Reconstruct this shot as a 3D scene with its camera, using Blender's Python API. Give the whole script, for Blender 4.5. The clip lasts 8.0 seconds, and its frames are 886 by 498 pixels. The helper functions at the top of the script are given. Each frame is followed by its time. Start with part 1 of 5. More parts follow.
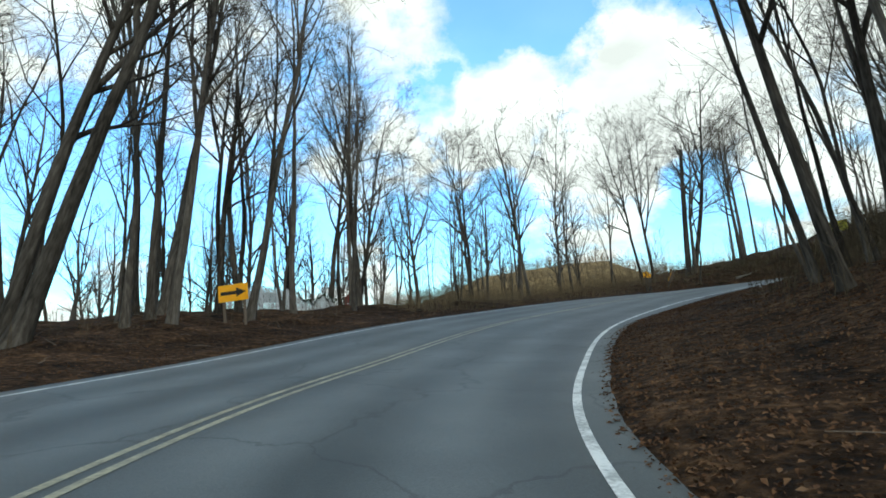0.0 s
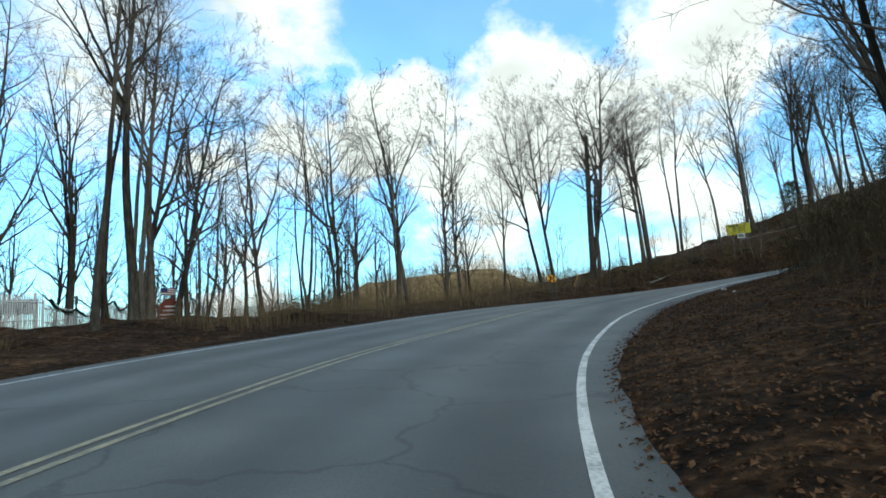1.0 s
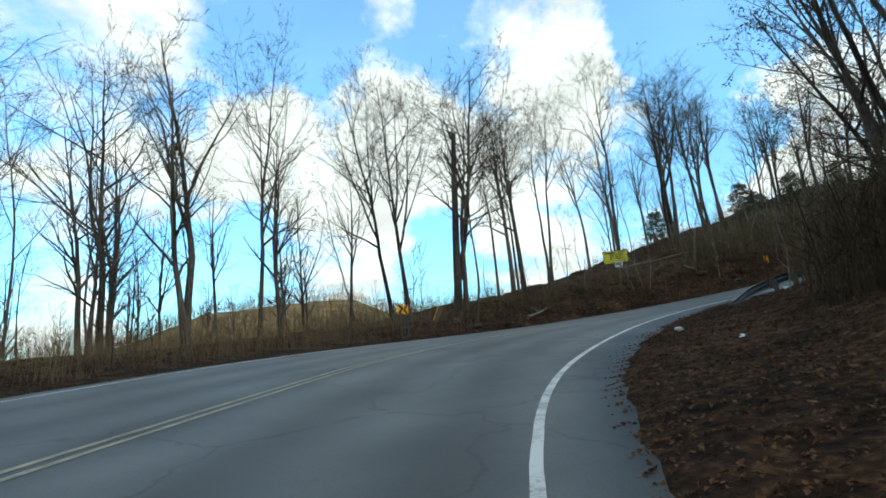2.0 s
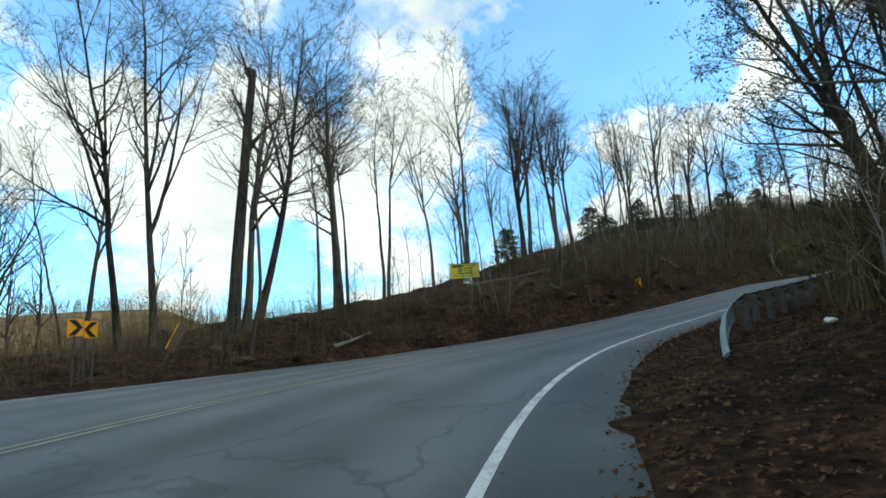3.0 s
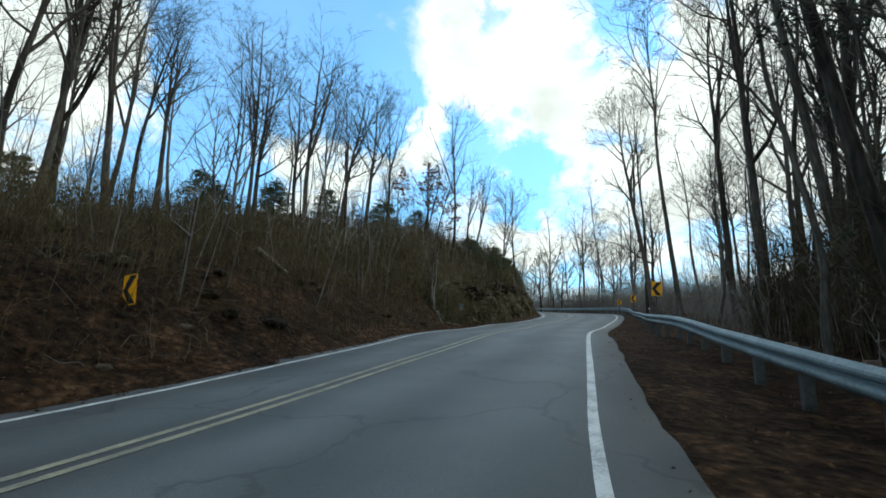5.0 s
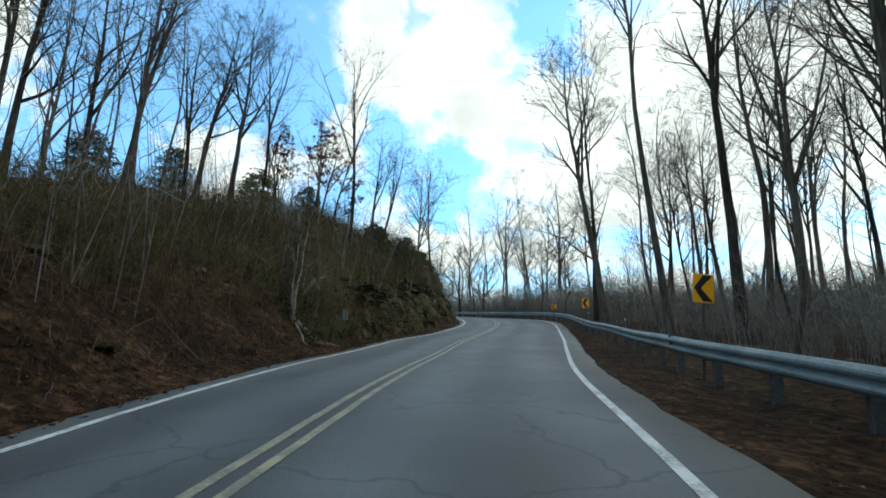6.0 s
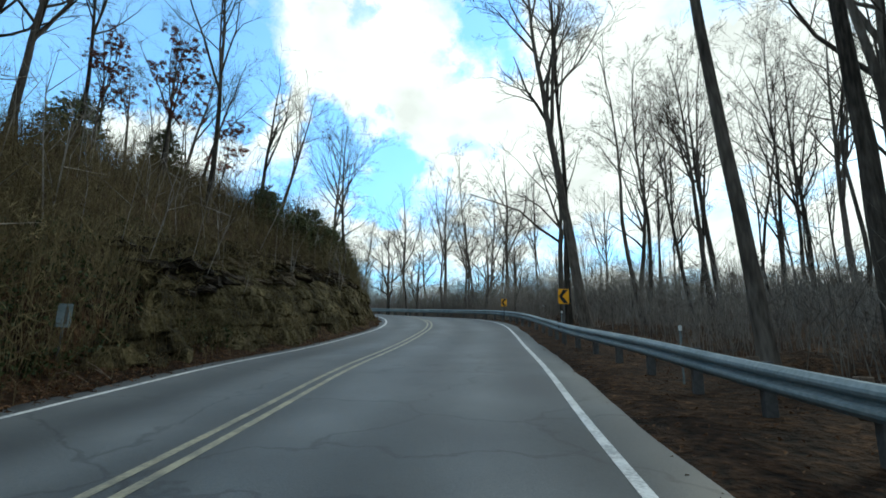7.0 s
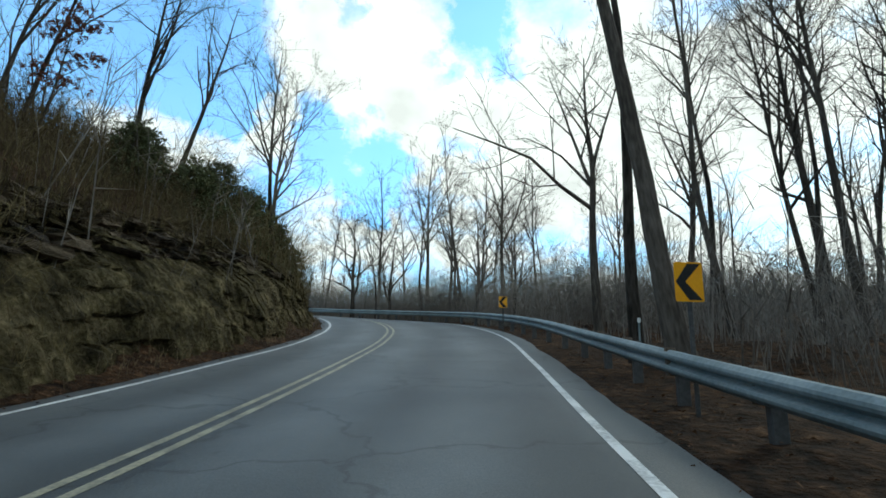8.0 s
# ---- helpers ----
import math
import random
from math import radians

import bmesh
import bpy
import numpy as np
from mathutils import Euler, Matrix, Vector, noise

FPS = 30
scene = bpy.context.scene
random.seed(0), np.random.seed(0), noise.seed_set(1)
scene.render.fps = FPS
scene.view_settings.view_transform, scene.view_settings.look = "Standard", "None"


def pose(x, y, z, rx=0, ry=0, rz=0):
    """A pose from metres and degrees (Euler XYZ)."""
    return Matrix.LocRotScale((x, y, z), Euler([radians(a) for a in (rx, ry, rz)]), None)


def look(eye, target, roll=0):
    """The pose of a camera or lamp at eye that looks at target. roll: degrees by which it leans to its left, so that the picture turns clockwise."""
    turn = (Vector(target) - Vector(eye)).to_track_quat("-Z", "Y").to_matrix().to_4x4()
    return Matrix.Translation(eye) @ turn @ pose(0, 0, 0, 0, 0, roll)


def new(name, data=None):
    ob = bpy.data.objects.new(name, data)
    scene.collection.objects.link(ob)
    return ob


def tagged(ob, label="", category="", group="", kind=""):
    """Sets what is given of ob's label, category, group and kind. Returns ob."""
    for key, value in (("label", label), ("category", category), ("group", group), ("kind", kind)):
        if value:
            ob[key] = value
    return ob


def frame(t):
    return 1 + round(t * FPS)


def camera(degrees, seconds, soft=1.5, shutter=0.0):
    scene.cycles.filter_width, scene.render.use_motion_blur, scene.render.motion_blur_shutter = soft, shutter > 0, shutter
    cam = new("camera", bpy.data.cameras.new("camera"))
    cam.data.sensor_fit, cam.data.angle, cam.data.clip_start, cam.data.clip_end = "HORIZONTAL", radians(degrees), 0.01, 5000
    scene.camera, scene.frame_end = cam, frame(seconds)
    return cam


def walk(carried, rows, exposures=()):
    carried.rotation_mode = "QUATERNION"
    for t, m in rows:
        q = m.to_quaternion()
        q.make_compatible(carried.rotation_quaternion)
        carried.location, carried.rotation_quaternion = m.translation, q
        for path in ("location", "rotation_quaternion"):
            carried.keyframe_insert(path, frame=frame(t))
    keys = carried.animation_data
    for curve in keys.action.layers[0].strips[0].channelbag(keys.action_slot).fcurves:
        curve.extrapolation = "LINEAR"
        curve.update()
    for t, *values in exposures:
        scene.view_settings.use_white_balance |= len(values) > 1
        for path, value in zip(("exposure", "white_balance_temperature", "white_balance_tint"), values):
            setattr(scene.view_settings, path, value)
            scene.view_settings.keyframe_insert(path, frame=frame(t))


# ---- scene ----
cam = camera(80.0, 8.0, soft=1.7)
PATH = [
    (0, (-0.000, 0.000, 1.250), (-0.000, 1.979, 1.540), -3.8),
    (0.5, (0.778, 5.622, 1.449), (0.969, 7.592, 1.730), -3.9),
    (1, (2.397, 11.047, 1.745), (2.812, 12.982, 2.035), -4.4),
    (1.2, (3.325, 13.127, 1.861), (3.825, 15.040, 2.162), -4.5),
    (1.5, (4.678, 16.223, 2.032), (5.344, 18.078, 2.370), -3.9),
    (2, (7.460, 21.089, 2.407), (8.352, 22.841, 2.776), -4.9),
    (2.3, (9.395, 23.825, 2.654), (10.406, 25.510, 3.027), -5.9),
    (2.5, (10.799, 25.558, 2.829), (11.917, 27.170, 3.218), -5.5),
    (3, (15.085, 29.204, 3.215), (16.434, 30.627, 3.611), -3.7),
    (3.5, (19.945, 32.031, 3.758), (21.519, 33.199, 4.157), -1.8),
    (4, (24.977, 34.332, 4.297), (26.737, 35.191, 4.701), 0.3),
    (4.5, (30.236, 35.886, 4.920), (32.109, 36.451, 5.335), 1.5),
    (5, (35.689, 36.609, 5.475), (37.614, 36.936, 5.908), 2.1),
    (5.2, (37.886, 36.777, 5.667), (39.820, 37.025, 6.114), 2.8),
    (5.5, (41.147, 36.895, 6.170), (43.082, 37.090, 6.637), 2.8),
    (6, (46.590, 36.764, 7.005), (48.540, 36.783, 7.450), 1.4),
    (6.3, (49.844, 36.422, 7.470), (51.795, 36.303, 7.897), 1.2),
    (6.5, (52.012, 36.063, 7.719), (53.960, 35.917, 8.148), 1.3),
    (7, (57.455, 35.245, 8.236), (59.396, 35.044, 8.673), 1.0),
    (7.5, (62.860, 34.326, 8.832), (64.798, 34.090, 9.269), 1.2),
    (8, (68.235, 33.288, 9.473), (70.171, 33.047, 9.914), 1.3),
]
walk(cam, [(t, look(eye, target, roll)) for t, eye, target, roll in PATH], [(0, 0.0, 6350, -4), (8, 0.0, 6350, -4)])

# ---- world and sun ----
SUN_AZ, SUN_EL = radians(-150), radians(30)      # heading from +y, to the left positive


# gaps and heaps of cloud: a direction and its spread
GAPS = [(0.14, 0.86, 0.49, 0.12), (-0.01, 0.91, 0.41, 0.05), (-0.36, 0.91, 0.20, 0.12), (-0.55, 0.80, 0.25, 0.11), (-0.03, 0.98, 0.17, 0.08),
        (0.06, 0.98, 0.15, 0.10), (0.22, 0.82, 0.53, 0.09), (0.72, 0.48, 0.50, 0.10), (0.79, 0.55, 0.27, 0.06), (0.43, 0.72, 0.55, 0.09),
        (0.77, 0.33, 0.54, 0.12), (0.84, 0.28, 0.48, 0.06), (0.91, 0.10, 0.41, 0.05), (0.755, 0.585, 0.295, 0.08), (0.46, 0.87, 0.17, 0.07),
        (0.95, -0.01, 0.33, 0.045), (0.80, -0.16, 0.58, 0.05), (0.92, -0.15, 0.37, 0.04), (0.82, 0.09, 0.555, 0.035), (0.84, -0.08, 0.54, 0.03), (0.76, 0.46, 0.46, 0.09)]
HEAPS = [(-0.08, 0.87, 0.49, 0.11), (0.23, 0.90, 0.36, 0.16), (0.575, 0.64, 0.51, 0.11), (0.12, 0.92, 0.37, 0.08), (0.50, 0.80, 0.35, 0.15),
         (0.85, 0.09, 0.515, 0.12), (0.62, 0.66, 0.42, 0.08), (0.82, 0.44, 0.37, 0.07), (0.90, 0.19, 0.40, 0.06), (0.97, -0.01, 0.23, 0.06),
         (0.885, -0.04, 0.465, 0.11), (0.86, -0.30, 0.40, 0.18), (0.73, -0.56, 0.39, 0.28)]


def build_world():
    world = bpy.data.worlds.new("world")
    scene.world = world
    world.use_nodes = True
    nt = world.node_tree
    N, L = nt.nodes, nt.links
    N.clear()
    out, bg = N.new("ShaderNodeOutputWorld"), N.new("ShaderNodeBackground")
    sky = N.new("ShaderNodeTexSky")
    sky.sky_type, sky.sun_disc = "NISHITA", False
    sky.sun_elevation, sky.sun_rotation = SUN_EL, -SUN_AZ
    sky.altitude, sky.air_density, sky.dust_density, sky.ozone_density = 200, 1.0, 0.3, 3.0
    co = N.new("ShaderNodeTexCoord")
    sep = N.new("ShaderNodeSeparateXYZ")
    L.new(co.outputs["Generated"], sep.inputs[0])
    # flatten the dome so that clouds stretch towards the horizon
    zadd = N.new("ShaderNodeMath"); zadd.operation = "ADD"; zadd.inputs[1].default_value = 0.32
    L.new(sep.outputs["Z"], zadd.inputs[0])
    div = N.new("ShaderNodeVectorMath"); div.operation = "DIVIDE"
    comb = N.new("ShaderNodeCombineXYZ")
    for k in "XYZ":
        L.new(zadd.outputs[0], comb.inputs[k])
    L.new(co.outputs["Generated"], div.inputs[0]); L.new(comb.outputs[0], div.inputs[1])
    big = N.new("ShaderNodeTexNoise")
    big.inputs["Scale"].default_value, big.inputs["Detail"].default_value, big.inputs["Roughness"].default_value = 3.0, 12, 0.6
    off = N.new("ShaderNodeVectorMath"); off.operation = "ADD"; off.inputs[1].default_value = (3.1, 1.7, 0.4)
    L.new(div.outputs[0], off.inputs[0]); L.new(off.outputs[0], big.inputs["Vector"])
    ramp = N.new("ShaderNodeValToRGB")
    ramp.color_ramp.elements[0].position, ramp.color_ramp.elements[1].position = 0.37, 0.56
    ramp.color_ramp.elements[0].color = (0.10, 0.10, 0.10, 1)
    # ragged edges: the direction is pushed about before it is compared with the gaps and heaps
    ragged = N.new("ShaderNodeTexNoise")
    ragged.inputs["Scale"].default_value, ragged.inputs["Detail"].default_value, ragged.inputs["Roughness"].default_value = 5.5, 7, 0.62
    L.new(co.outputs["Generated"], ragged.inputs["Vector"])
    centred = N.new("ShaderNodeVectorMath"); centred.operation = "SUBTRACT"; centred.inputs[1].default_value = (0.5, 0.5, 0.5)
    L.new(ragged.outputs["Color"], centred.inputs[0])
    push = N.new("ShaderNodeVectorMath"); push.operation = "SCALE"; push.inputs["Scale"].default_value = 0.30
    L.new(centred.outputs[0], push.inputs[0])
    pushed = N.new("ShaderNodeVectorMath"); pushed.operation = "ADD"
    L.new(co.outputs["Generated"], pushed.inputs[0]); L.new(push.outputs[0], pushed.inputs[1])
    nrm = N.new("ShaderNodeVectorMath"); nrm.operation = "NORMALIZE"
    L.new(pushed.outputs[0], nrm.inputs[0])
    level = big.outputs["Fac"]
    for sign, heaps in ((-0.24, GAPS), (0.10, HEAPS)):
        for hx, hy, hz, spread in heaps:
            dot = N.new("ShaderNodeVectorMath"); dot.operation = "DOT_PRODUCT"
            dot.inputs[1].default_value = Vector((hx, hy, hz)).normalized()
            L.new(nrm.outputs[0], dot.inputs[0])
            mr = N.new("ShaderNodeMapRange"); mr.interpolation_type = "SMOOTHSTEP"
            mr.inputs["From Min"].default_value, mr.inputs["From Max"].default_value = math.cos(spread * 1.7), 1.0
            mr.inputs["To Min"].default_value, mr.inputs["To Max"].default_value = 0.0, sign
            L.new(dot.outputs["Value"], mr.inputs["Value"])
            plus = N.new("ShaderNodeMath"); plus.operation = "ADD"
            L.new(level, plus.inputs[0]); L.new(mr.outputs[0], plus.inputs[1])
            level = plus.outputs[0]
    L.new(level, ramp.inputs[0])
    # cloud shading: brighter tops, slightly grey bellies
    fine = N.new("ShaderNodeTexNoise")
    fine.inputs["Scale"].default_value, fine.inputs["Detail"].default_value = 5.0, 6
    L.new(off.outputs[0], fine.inputs["Vector"])
    shade = N.new("ShaderNodeMapRange")
    shade.inputs["From Min"].default_value, shade.inputs["From Max"].default_value = 0.35, 0.65
    shade.inputs["To Min"].default_value, shade.inputs["To Max"].default_value = 6.2, 8.8
    L.new(fine.outputs["Fac"], shade.inputs["Value"])
    cl = N.new("ShaderNodeCombineXYZ")
    for k in "XYZ":
        L.new(shade.outputs[0], cl.inputs[k])
    mix = N.new("ShaderNodeMix"); mix.data_type = "RGBA"
    L.new(ramp.outputs["Color"], mix.inputs["Factor"])
    clear = N.new("ShaderNodeVectorMath"); clear.operation = "MULTIPLY"; clear.inputs[1].default_value = (1.7, 2.5, 2.75)
    low = N.new("ShaderNodeMapRange")
    low.inputs["From Min"].default_value, low.inputs["From Max"].default_value = 0.0, 0.45
    low.inputs["To Min"].default_value, low.inputs["To Max"].default_value = 0.62, 1.0
    L.new(sep.outputs["Z"], low.inputs["Value"])
    dim = N.new("ShaderNodeVectorMath"); dim.operation = "SCALE"
    L.new(sky.outputs[0], dim.inputs[0]); L.new(low.outputs[0], dim.inputs["Scale"])
    L.new(dim.outputs[0], clear.inputs[0])
    L.new(clear.outputs[0], mix.inputs["A"]); L.new(cl.outputs[0], mix.inputs["B"])
    L.new(mix.outputs["Result"], bg.inputs["Color"])
    bg.inputs["Strength"].default_value = 0.15
    L.new(bg.outputs[0], out.inputs[0])


build_world()
sun = new("sun", bpy.data.lights.new("sun", "SUN"))
sun.data.energy, sun.data.angle, sun.data.color = 1.5, radians(10), (1.0, 0.94, 0.84)
sun.matrix_world = look((0, 0, 60), (-60 * -math.sin(SUN_AZ) * math.cos(SUN_EL), -60 * math.cos(SUN_AZ) * math.cos(SUN_EL), 60 - 60 * math.sin(SUN_EL)))


# ---- materials ----
def material(name, colors, scale=4.0, rough=0.8, bump=0.3, metal=0.0, fine=30.0, spec=0.3, mid=(0.35, 0.65), stretch=(1, 1, 1), random_tint=0.0, bump_dist=0.02, weight=0.45):
    """Two scales of noise over a colour ramp, with bump. colors: from dark to light."""
    m = bpy.data.materials.new(name)
    m.use_nodes = True
    nt = m.node_tree
    N, L = nt.nodes, nt.links
    b = N["Principled BSDF"]
    b.inputs["Roughness"].default_value, b.inputs["Metallic"].default_value = rough, metal
    b.inputs["Specular IOR Level"].default_value = spec
    co, mp = N.new("ShaderNodeTexCoord"), N.new("ShaderNodeMapping")
    mp.inputs["Scale"].default_value = stretch
    L.new(co.outputs["Object"], mp.inputs["Vector"])
    a, f = N.new("ShaderNodeTexNoise"), N.new("ShaderNodeTexNoise")
    a.inputs["Scale"].default_value, a.inputs["Detail"].default_value = scale, 8
    f.inputs["Scale"].default_value, f.inputs["Detail"].default_value = fine, 6
    L.new(mp.outputs[0], a.inputs["Vector"]); L.new(mp.outputs[0], f.inputs["Vector"])
    add = N.new("ShaderNodeMix")
    add.inputs["Factor"].default_value = weight
    L.new(a.outputs["Fac"], add.inputs["A"]); L.new(f.outputs["Fac"], add.inputs["B"])
    fac = add.outputs["Result"]
    if random_tint:
        info = N.new("ShaderNodeObjectInfo")
        mr = N.new("ShaderNodeMapRange")
        mr.inputs["To Min"].default_value, mr.inputs["To Max"].default_value = -random_tint, random_tint
        L.new(info.outputs["Random"], mr.inputs["Value"])
        plus = N.new("ShaderNodeMath"); plus.operation = "ADD"
        L.new(fac, plus.inputs[0]); L.new(mr.outputs[0], plus.inputs[1])
        fac = plus.outputs[0]
    ramp = N.new("ShaderNodeValToRGB")
    e = ramp.color_ramp.elements
    e[0].position, e[1].position = mid
    e[0].color, e[1].color = (*colors[0], 1), (*colors[-1], 1)
    for k, c in enumerate(colors[1:-1], 1):
        e.new(mid[0] + (mid[1] - mid[0]) * k / (len(colors) - 1)).color = (*c, 1)
    L.new(fac, ramp.inputs[0])
    L.new(ramp.outputs[0], b.inputs["Base Color"])
    if bump:
        bp = N.new("ShaderNodeBump")
        bp.inputs["Strength"].default_value, bp.inputs["Distance"].default_value = bump, bump_dist
        L.new(f.outputs["Fac"], bp.inputs["Height"])
        L.new(bp.outputs[0], b.inputs["Normal"])
    return m


M = {}
M["asphalt"] = material("asphalt", [(0.040, 0.045, 0.047), (0.062, 0.069, 0.071), (0.092, 0.101, 0.103)], 0.5, 0.6, 0.35, fine=60, spec=0.45, bump_dist=0.01)
M["paint_white"] = material("paint_white", [(0.30, 0.31, 0.31), (0.62, 0.63, 0.62)], 3, 0.6, 0.2, fine=25, mid=(0.38, 0.55))
M["paint_yellow"] = material("paint_yellow", [(0.17, 0.165, 0.13), (0.34, 0.315, 0.22)], 3, 0.6, 0.2, fine=25, mid=(0.4, 0.6))
M["litter"] = material("leaf_litter", [(0.007, 0.004, 0.002), (0.026, 0.014, 0.007), (0.055, 0.029, 0.014), (0.125, 0.068, 0.034)], 0.6, 0.95, 0.9, fine=7, spec=0.1, bump_dist=0.10, mid=(0.34, 0.64), weight=0.6)
M["field"] = material("dry_hill_grass", [(0.07, 0.048, 0.025), (0.18, 0.125, 0.062), (0.32, 0.23, 0.115)], 0.06, 0.95, 0.4, fine=0.6, spec=0.05, weight=0.55)
M["bark"] = material("bark", [(0.019, 0.016, 0.013), (0.064, 0.054, 0.045), (0.135, 0.117, 0.10)], 1.2, 0.95, 0.9, fine=14, spec=0.1, stretch=(1, 1, 0.18), random_tint=0.10)
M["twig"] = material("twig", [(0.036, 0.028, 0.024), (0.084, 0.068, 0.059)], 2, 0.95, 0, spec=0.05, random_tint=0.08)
M["galvanised"] = material("galvanised", [(0.11, 0.15, 0.165), (0.25, 0.30, 0.315)], 1.5, 0.6, 0.1, metal=0.35, fine=20, spec=0.5)
M["leaf_dark"] = material("leaf_dark", [(0.012, 0.02, 0.01), (0.03, 0.045, 0.02)], 2, 0.55, 0, spec=0.3)
M["leaf_brown"] = material("leaf_brown", [(0.075, 0.022, 0.015), (0.20, 0.070, 0.045)], 2, 0.8, 0, spec=0.1)
M["conifer"] = material("conifer_needles", [(0.045, 0.052, 0.025), (0.12, 0.135, 0.068)], 3, 0.8, 0, spec=0.1, random_tint=0.1)
M["dry_grass"] = material("dry_grass", [(0.060, 0.042, 0.024), (0.13, 0.095, 0.055), (0.27, 0.20, 0.115)], 0.3, 0.95, 0, spec=0.05)
# Sapling grey; for the thicket, windscreen glare and haze are put into this colour.
M["thicket"] = material("hazed_grey_thicket", [(0.085, 0.074, 0.064), (0.175, 0.155, 0.135), (0.30, 0.27, 0.235)], 0.25, 0.95, 0, spec=0.05, fine=3)
M["brush"] = material("brush_stems", [(0.026, 0.020, 0.012), (0.070, 0.052, 0.032), (0.14, 0.105, 0.068)], 0.25, 0.95, 0, spec=0.05, fine=3)
M["brush_olive"] = material("olive_brush", [(0.040, 0.032, 0.015), (0.105, 0.083, 0.041), (0.20, 0.158, 0.085)], 0.25, 0.95, 0, spec=0.05, fine=3)
M["leaf_litter_loose"] = material("fallen_leaf", [(0.035, 0.017, 0.008), (0.095, 0.046, 0.022), (0.18, 0.105, 0.054)], 6, 0.85, 0, fine=17, spec=0.15, mid=(0.32, 0.68))
M["ivy"] = material("ivy_leaf", [(0.010, 0.018, 0.005), (0.026, 0.038, 0.010), (0.050, 0.062, 0.02)], 5, 0.65, 0, spec=0.2)
M["rock"] = material("bedded_rock", [(0.014, 0.011, 0.008), (0.052, 0.039, 0.026), (0.13, 0.10, 0.068)], 1.3, 0.92, 1.0, fine=9, spec=0.15, stretch=(1, 1, 2.4), random_tint=0.14, bump_dist=0.05, weight=0.55)
M["moss_rock"] = material("mossy_rock", [(0.009, 0.007, 0.004), (0.034, 0.027, 0.013), (0.058, 0.047, 0.020), (0.125, 0.10, 0.054)], 1.1, 0.95, 0.9, fine=10, spec=0.1, random_tint=0.12, bump_dist=0.05, weight=0.45)
M["sign_amber"] = material("sign_amber", [(0.80, 0.33, 0.004), (0.90, 0.42, 0.008)], 3, 0.4, 0.05, spec=0.4)
M["sign_yellow"] = material("sign_yellow", [(0.52, 0.46, 0.02), (0.66, 0.60, 0.04)], 3, 0.5, 0.05, spec=0.4)
M["black"] = material("black_film", [(0.008, 0.008, 0.008), (0.02, 0.02, 0.02)], 6, 0.5, 0.05)
M["steel_dark"] = material("dark_steel", [(0.05, 0.05, 0.05), (0.12, 0.12, 0.12)], 4, 0.6, 0.2, metal=0.5)
M["white_board"] = material("white_board", [(0.55, 0.56, 0.56), (0.75, 0.76, 0.76)], 4, 0.6, 0.1)
M["red_board"] = material("red_brown_board", [(0.10, 0.016, 0.012), (0.19, 0.032, 0.024)], 3, 0.7, 0.2)
M["picket"] = material("picket_white", [(0.45, 0.46, 0.47), (0.72, 0.73, 0.74)], 3, 0.7, 0.2, random_tint=0.08)
M["garland"] = material("garland_green", [(0.008, 0.018, 0.010), (0.02, 0.04, 0.02)], 8, 0.9, 0.5)
M["blue_flag"] = material("flag_blue", [(0.02, 0.03, 0.12), (0.04, 0.05, 0.18)], 4, 0.8, 0)
M["dead_wood"] = material("dead_wood", [(0.10, 0.085, 0.065), (0.26, 0.23, 0.19)], 3, 0.9, 0.5, fine=20, stretch=(1, 1, 0.3))
M["wood_post"] = material("wood_post", [(0.07, 0.05, 0.035), (0.16, 0.12, 0.09)], 3, 0.9, 0.5, fine=30, stretch=(1, 1, 0.2))


